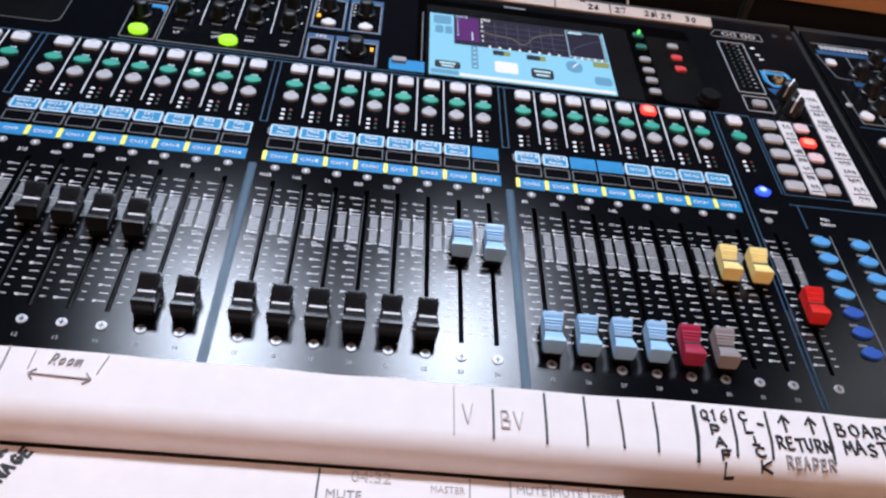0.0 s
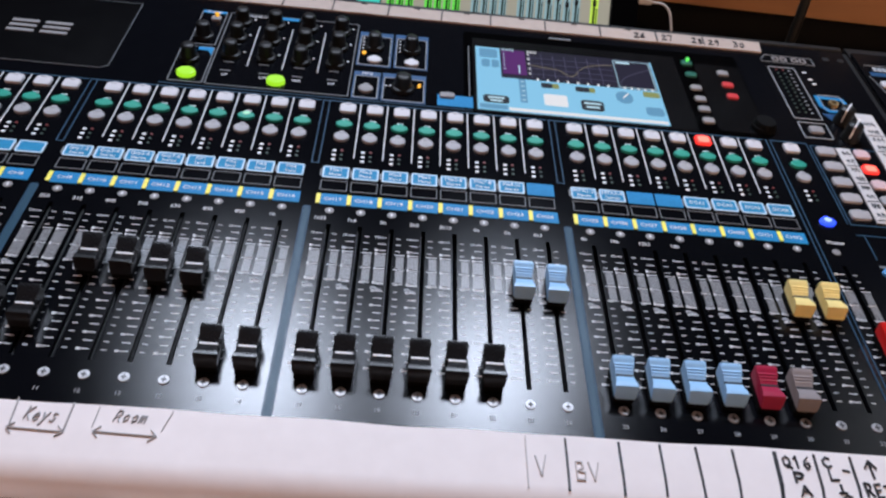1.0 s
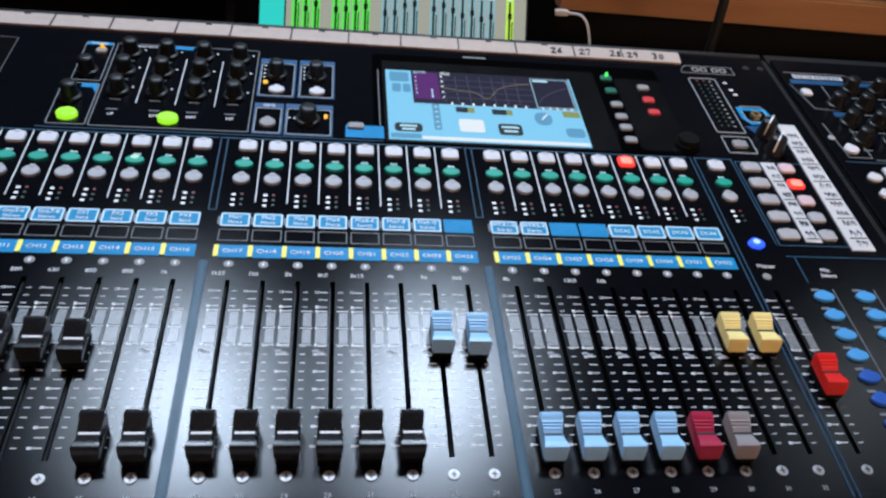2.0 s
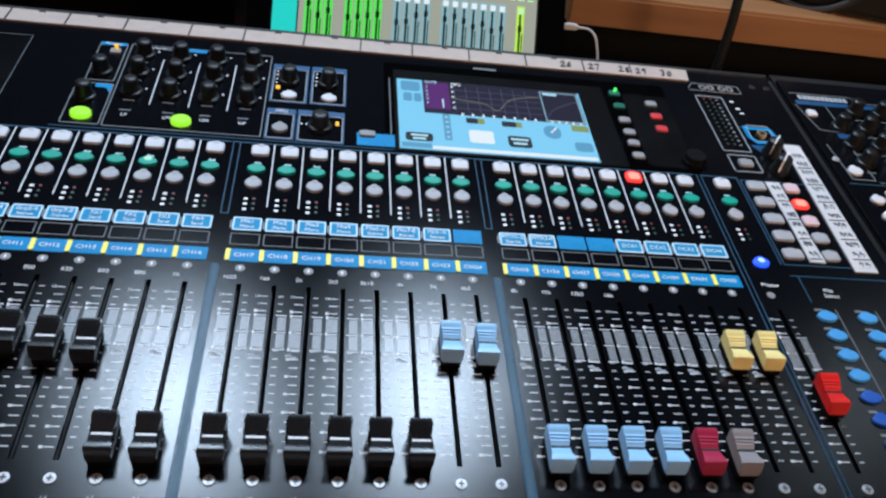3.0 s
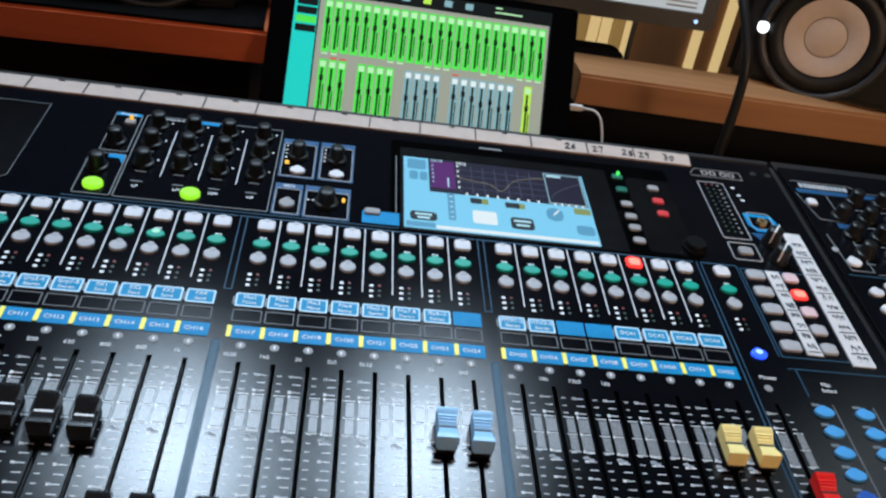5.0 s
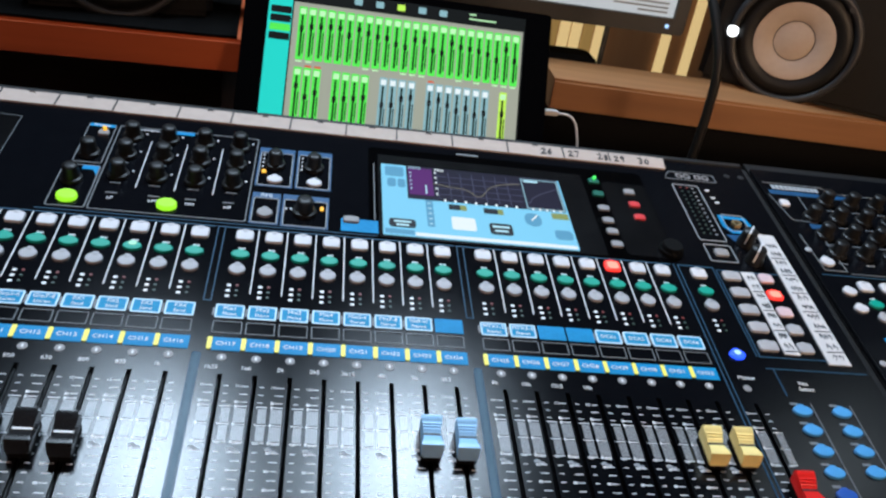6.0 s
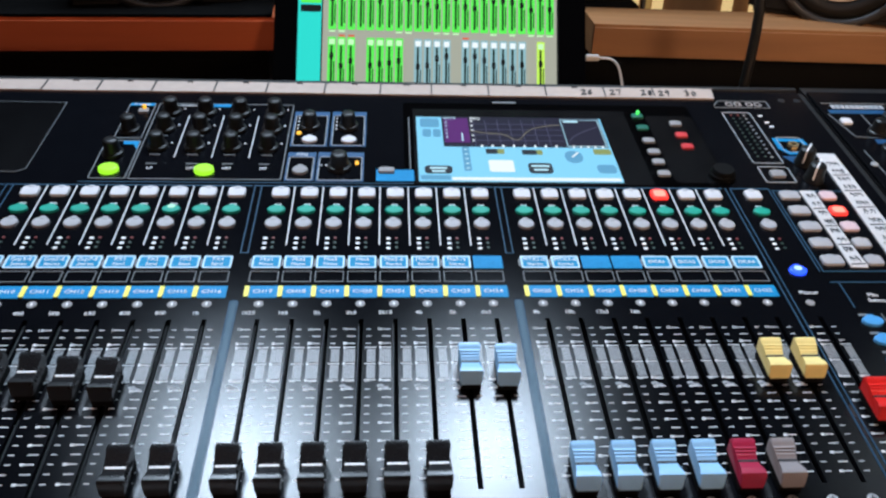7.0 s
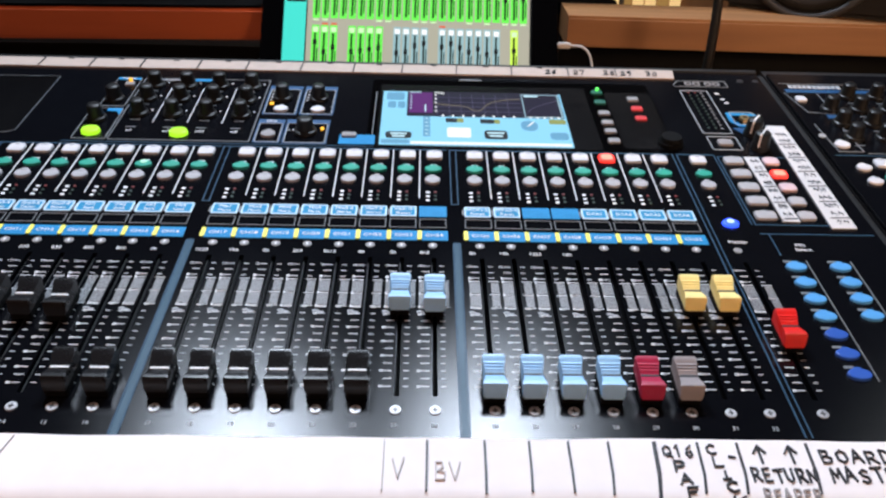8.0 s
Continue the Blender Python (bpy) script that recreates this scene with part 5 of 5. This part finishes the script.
writing("MUTE", 0.0070, PENCIL, note_paper, (0.0736, -0.2332, 0.0010), 1.0)
writing("MASTER", 0.0055, FAINT, note_paper, (0.1255, -0.2267, 0.0010), 0.9)
for u in (0.1688, 0.1877):
    writing("MUTE", 0.0062, PENCIL, note_paper, (u, -0.2240, 0.0010), 1.0)
writing("BYPASS", 0.0052, PENCIL, note_paper, (0.2076, -0.2250, 0.0010), 0.85, 6)
handwritten("TRACK", -0.0987, -0.2459, 0.0054, 0.0072, INK, note_paper, t=0.0017, z=0.0010, turn=68)
handwritten("MANAGE", -0.0905, -0.2475, 0.0050, 0.0060, INK, note_paper, t=0.0015, z=0.0010, turn=63)
ink("pen_line", [[(-0.1018, -0.2200), (-0.1060, -0.2468)]], 0.0007, PENCIL, note_paper, 0.0010)
ink("pen_line", [[(-0.1218, -0.2200), (-0.1232, -0.2500)]], 0.0007, PENCIL, note_paper, 0.0010)
ledge = thing("keyboard_ledge", LOW, "dark wooden ledge before the console under the notes", "ledge")
bm = bmesh.new()
box(bm, -0.6, 0.9, -0.42, -0.2182, -0.020, -0.0003)
part("board", bm, DESK_TOP, ledge)

tape = thing("label_tape", DESK, "cream masking tape with ink ticks along the console's rear edge", "tape")
bm = bmesh.new()
top, bot = rough_edge(-0.383, 0.3745, 0.2702, 40, 0.0004), rough_edge(-0.383, 0.3720, 0.2522, 40, 0.0003)
lo = [[bm.verts.new((u, v, 0.0002)) for u, v in row] for row in (bot, top)]
hi = [[bm.verts.new((u, v, 0.0016 + 0.0002 * noise.noise(Vector((u * 40, v, 0))))) for u, v in row] for row in (bot, top)]
for i in range(40):
    bm.faces.new((hi[0][i], hi[0][i + 1], hi[1][i + 1], hi[1][i]))
    bm.faces.new((lo[0][i], lo[0][i + 1], hi[0][i + 1], hi[0][i]))
    bm.faces.new((lo[1][i], lo[1][i + 1], hi[1][i + 1], hi[1][i]))
bm.faces.new((lo[0][40], lo[1][40], hi[1][40], hi[0][40]))
part("strip", bm, TAPE, tape)
for u in (-0.300, -0.250, -0.2010, -0.1560, -0.1110, -0.0600, -0.0165, 0.0325, 0.0800, 0.1240, 0.1735, 0.2240, 0.2760):
    ink("ink_tick", [[(u, 0.2695), (u - 0.0007, 0.2528)]], 0.0011, INK, tape, 0.0024)
for word, u in (("26", 0.2545), ("27", 0.2800), ("28", 0.3080), ("29", 0.3235), ("30", 0.3470)):
    handwritten(word, u, 0.2565, 0.0058, 0.0085, INK, tape, t=0.0009, lean=0.1, slope=-0.05, z=0.0024)
ink("ink_tick", [[(0.3200, 0.2690), (0.3195, 0.2560)]], 0.0009, INK, tape, 0.0024)
for u in (-0.18, -0.135, -0.085, -0.038, 0.008, 0.055, 0.10, 0.15, 0.198, 0.248):
    ink("ink_scrawl", [[(u, 0.2685), (u + 0.003, 0.2692), (u + 0.0045, 0.2680)]], 0.0007, INK, tape, 0.0024)


def note_tape(name, pts, label, lines):
    ob = thing(name, DESK, label, "tape", "handwritten label tapes")
    b2 = bmesh.new()
    prism(b2, pts, 0.0003, 0.0012)
    part("strip", b2, NOTE_TAPE, ob)
    for k, (u, v, w) in enumerate(lines):
        rng = random.Random(k * 7 + len(lines))
        count = rng.choice((2, 3, 3))
        marks_made = []
        for g in range(count):
            x, h = u - w / 2 + w * (g + 0.2) / count, 0.0020 + rng.uniform(0, 0.0010)
            d = w / count * 0.62
            marks_made.append([(x, v - h + rng.uniform(0, h)), (x + rng.uniform(0, 0.3) * d, v + h), (x + d, v + rng.uniform(-0.5, 0.6) * h), (x + d * rng.uniform(0.3, 1.0), v - h)])
        if k % 2:
            ink("ruled_line", [[(u - w * 0.68, v - 0.0055), (u + w * 0.66, v - 0.0051)]], 0.0004, INK, ob, 0.0018)
        ink("scrawl", marks_made, 0.00032, INK, ob, 0.0018)
    return ob


note_tape("label_tape", [(0.4275, 0.1640), (0.4425, 0.1635), (0.4415, 0.0150), (0.4240, 0.0150)], "white tape with small ink notes beside the group keys", [(0.4345, 0.148 - 0.0105 * i, 0.010) for i in range(13)])
note_tape("label_tape", [(0.3925, 0.1110), (0.4040, 0.1110), (0.4038, 0.0560), (0.4048, 0.0220), (0.3930, 0.0225), (0.3935, 0.0600)], "white tape with ink notes between the group keys", [(0.3990, 0.104 - 0.0105 * i, 0.007) for i in range(8)])

# ---- tablet with a software mixer ----
TW, TH = 0.3100, 0.2150
T = pose(0.1212, 0.3037, 0.8175, 55.5, 0, -1.6) @ Matrix.Diagonal((0.984, 0.937, 1, 1))
tablet = thing("tablet", T, "black tablet showing a bright green software mixer", "tablet")
bm = bmesh.new()
prism(bm, rounded(0.0050, TH / 2, TW, TH, 0.005, 5), -0.0065, 0.0, 0.001, 0.001)
part("casing", bm, BEZEL, tablet)


def on_tablet(name, x0, x1, y0, y1, mat, z=0.0002, r=0.0003, parent=None):
    """A field of the tablet's picture, in metres from its lower left corner."""
    b3 = bmesh.new()
    prism(b3, rounded((x0 + x1) / 2 - 0.1325, (y0 + y1) / 2 + 0.009, x1 - x0, y1 - y0, r, 2), z, z + 0.0003)
    return part(name, b3, mat, parent or tablet)


G_BACK = glow("mixer_grey", (0.36, 0.37, 0.30), 1.0)
G_TEAL = glow("mixer_teal", (0.03, 0.66, 0.57), 1.0)
G_GREEN = glow("mixer_green", (0.105, 0.78, 0.085), 1.05)
G_SLATE = glow("mixer_slate", (0.26, 0.45, 0.50), 1.0)
G_LIME = glow("mixer_lime", (0.55, 0.90, 0.10), 0.95)
G_DARK = glow("mixer_dark", (0.004, 0.022, 0.006), 0.6)
G_KNOB = glow("mixer_pale", (0.55, 0.92, 0.50), 1.0)
G_WHITE = glow("mixer_white", (0.80, 0.88, 0.90), 1.0)
G_BLACK = glow("mixer_black", (0.010, 0.012, 0.012), 0.5)
G_RED = glow("mixer_red", (0.75, 0.13, 0.06), 0.9)
screen = on_tablet("screen", 0.0055, 0.265, 0.0, 0.197, G_BLACK)
GREY_T = 0.182
on_tablet("mixer_field", 0.0305, 0.2630, 0.0, GREY_T, G_BACK, 0.0005, parent=screen)
on_tablet("side_field", 0.0060, 0.0290, 0.0, 0.1850, G_TEAL, 0.0005, parent=screen)
for k, m in ((0, G_BLACK), (1, G_BLACK), (2, G_GREEN), (3, G_BLACK)):
    on_tablet("side_button", 0.0085, 0.0285, 0.1680 - 0.0095 * k, 0.1755 - 0.0095 * k, m, 0.0008, 0.001, screen)
on_tablet("side_button", 0.0085, 0.0285, 0.1885, 0.1955, G_SLATE, 0.0008, 0.001, screen)
for k in range(5):
    on_tablet("tool_icon", 0.089 + 0.0215 * k, 0.097 + 0.0215 * k, 0.1870, 0.1940, G_LIME if k == 2 else G_SLATE, 0.0008, 0.001, screen)
on_tablet("title_bar", 0.206, 0.213, 0.1930, 0.1945, G_KNOB, 0.0008, 0.0004, screen)
on_tablet("title_bar", 0.206, 0.234, 0.1880, 0.1895, G_KNOB, 0.0008, 0.0004, screen)


def strip_field(x, y0, y1, mat, w=0.0078, red=False, cap=None):
    s2 = on_tablet("channel_field", x, x + w, y0, y1, mat, 0.0008, 0.0006, screen)
    h = y1 - y0
    lv = 0.40 + 0.25 * random.random()
    on_tablet("channel_slot", x + w * 0.34, x + w * 0.60, y0 + h * 0.06, y1 - h * 0.16, G_DARK, 0.0011, 0.0003, s2)
    on_tablet("channel_knob", x + w * 0.15, x + w * 0.85, y1 - h * 0.14, y1 - h * 0.04, cap or G_KNOB, 0.0011, 0.0006, s2)
    on_tablet("channel_fader", x + w * 0.24, x + w * 0.72, y0 + h * lv, y0 + h * (lv + 0.10), G_BLACK, 0.0014, 0.0004, s2)
    on_tablet("channel_level", x + w * 0.74, x + w * 0.88, y0 + h * 0.12, y0 + h * (0.12 + lv * 0.7), G_DARK, 0.0011, 0.0002, s2)
    if red:
        on_tablet("channel_name", x + w * 0.1, x + w * 0.9, y1 + 0.0006, y1 + 0.0026, G_RED, 0.0008, 0.0002, screen)
    elif random.random() < 0.5:
        on_tablet("channel_name", x + w * 0.1, x + w * 0.9, y0 - 0.0024, y0 - 0.0010, G_KNOB, 0.0008, 0.0002, screen)


for k in range(24):
    strip_field(0.0360 + 0.0094 * k, 0.1210, 0.1775, G_GREEN)
for k in range(3):
    strip_field(0.0360 + 0.0094 * k, 0.0560, 0.1130, G_GREEN, red=k > 0)
for k in range(4):
    strip_field(0.0740 + 0.0094 * k, 0.0560, 0.1130, G_GREEN)
for k in range(4):
    strip_field(0.1210 + 0.0094 * k, 0.0560, 0.1130, G_SLATE, cap=G_WHITE)
for k in range(7):
    strip_field(0.1680 + 0.0094 * k, 0.0560, 0.1130, G_SLATE, red=k == 0, cap=G_WHITE)
strip_field(0.2430, 0.0560, 0.1130, G_LIME)
bm = bmesh.new()
box(bm, -0.12, 0.12, -0.004, 0.012, -0.03, -0.0068)
part("stand", bm, CHASSIS, tablet, "black rest")

# white charging lead
lead = thing("charging_lead", pose(0, 0, 0), "white charging lead plugged into the tablet", "cable")
pl = T @ Vector((TW / 2 + 0.005, 0.108, -0.003))
bm = bmesh.new()
box(bm, pl.x, pl.x + 0.014, pl.y - 0.003, pl.y + 0.003, pl.z - 0.0028, pl.z + 0.0028)
bmesh.ops.bevel(bm, geom=list(bm.edges), offset=0.001, segments=2, affect="EDGES")
part("plug", bm, LEAD, lead)
w = tube("wire", [(pl.x + 0.013, pl.y, pl.z), (pl.x + 0.028, pl.y - 0.003, pl.z - 0.002), (pl.x + 0.036, pl.y - 0.010, pl.z - 0.018), (pl.x + 0.037, pl.y - 0.018, pl.z - 0.045), (pl.x + 0.03, pl.y - 0.02, pl.z - 0.08)], 0.0012, LEAD)
w.parent = lead
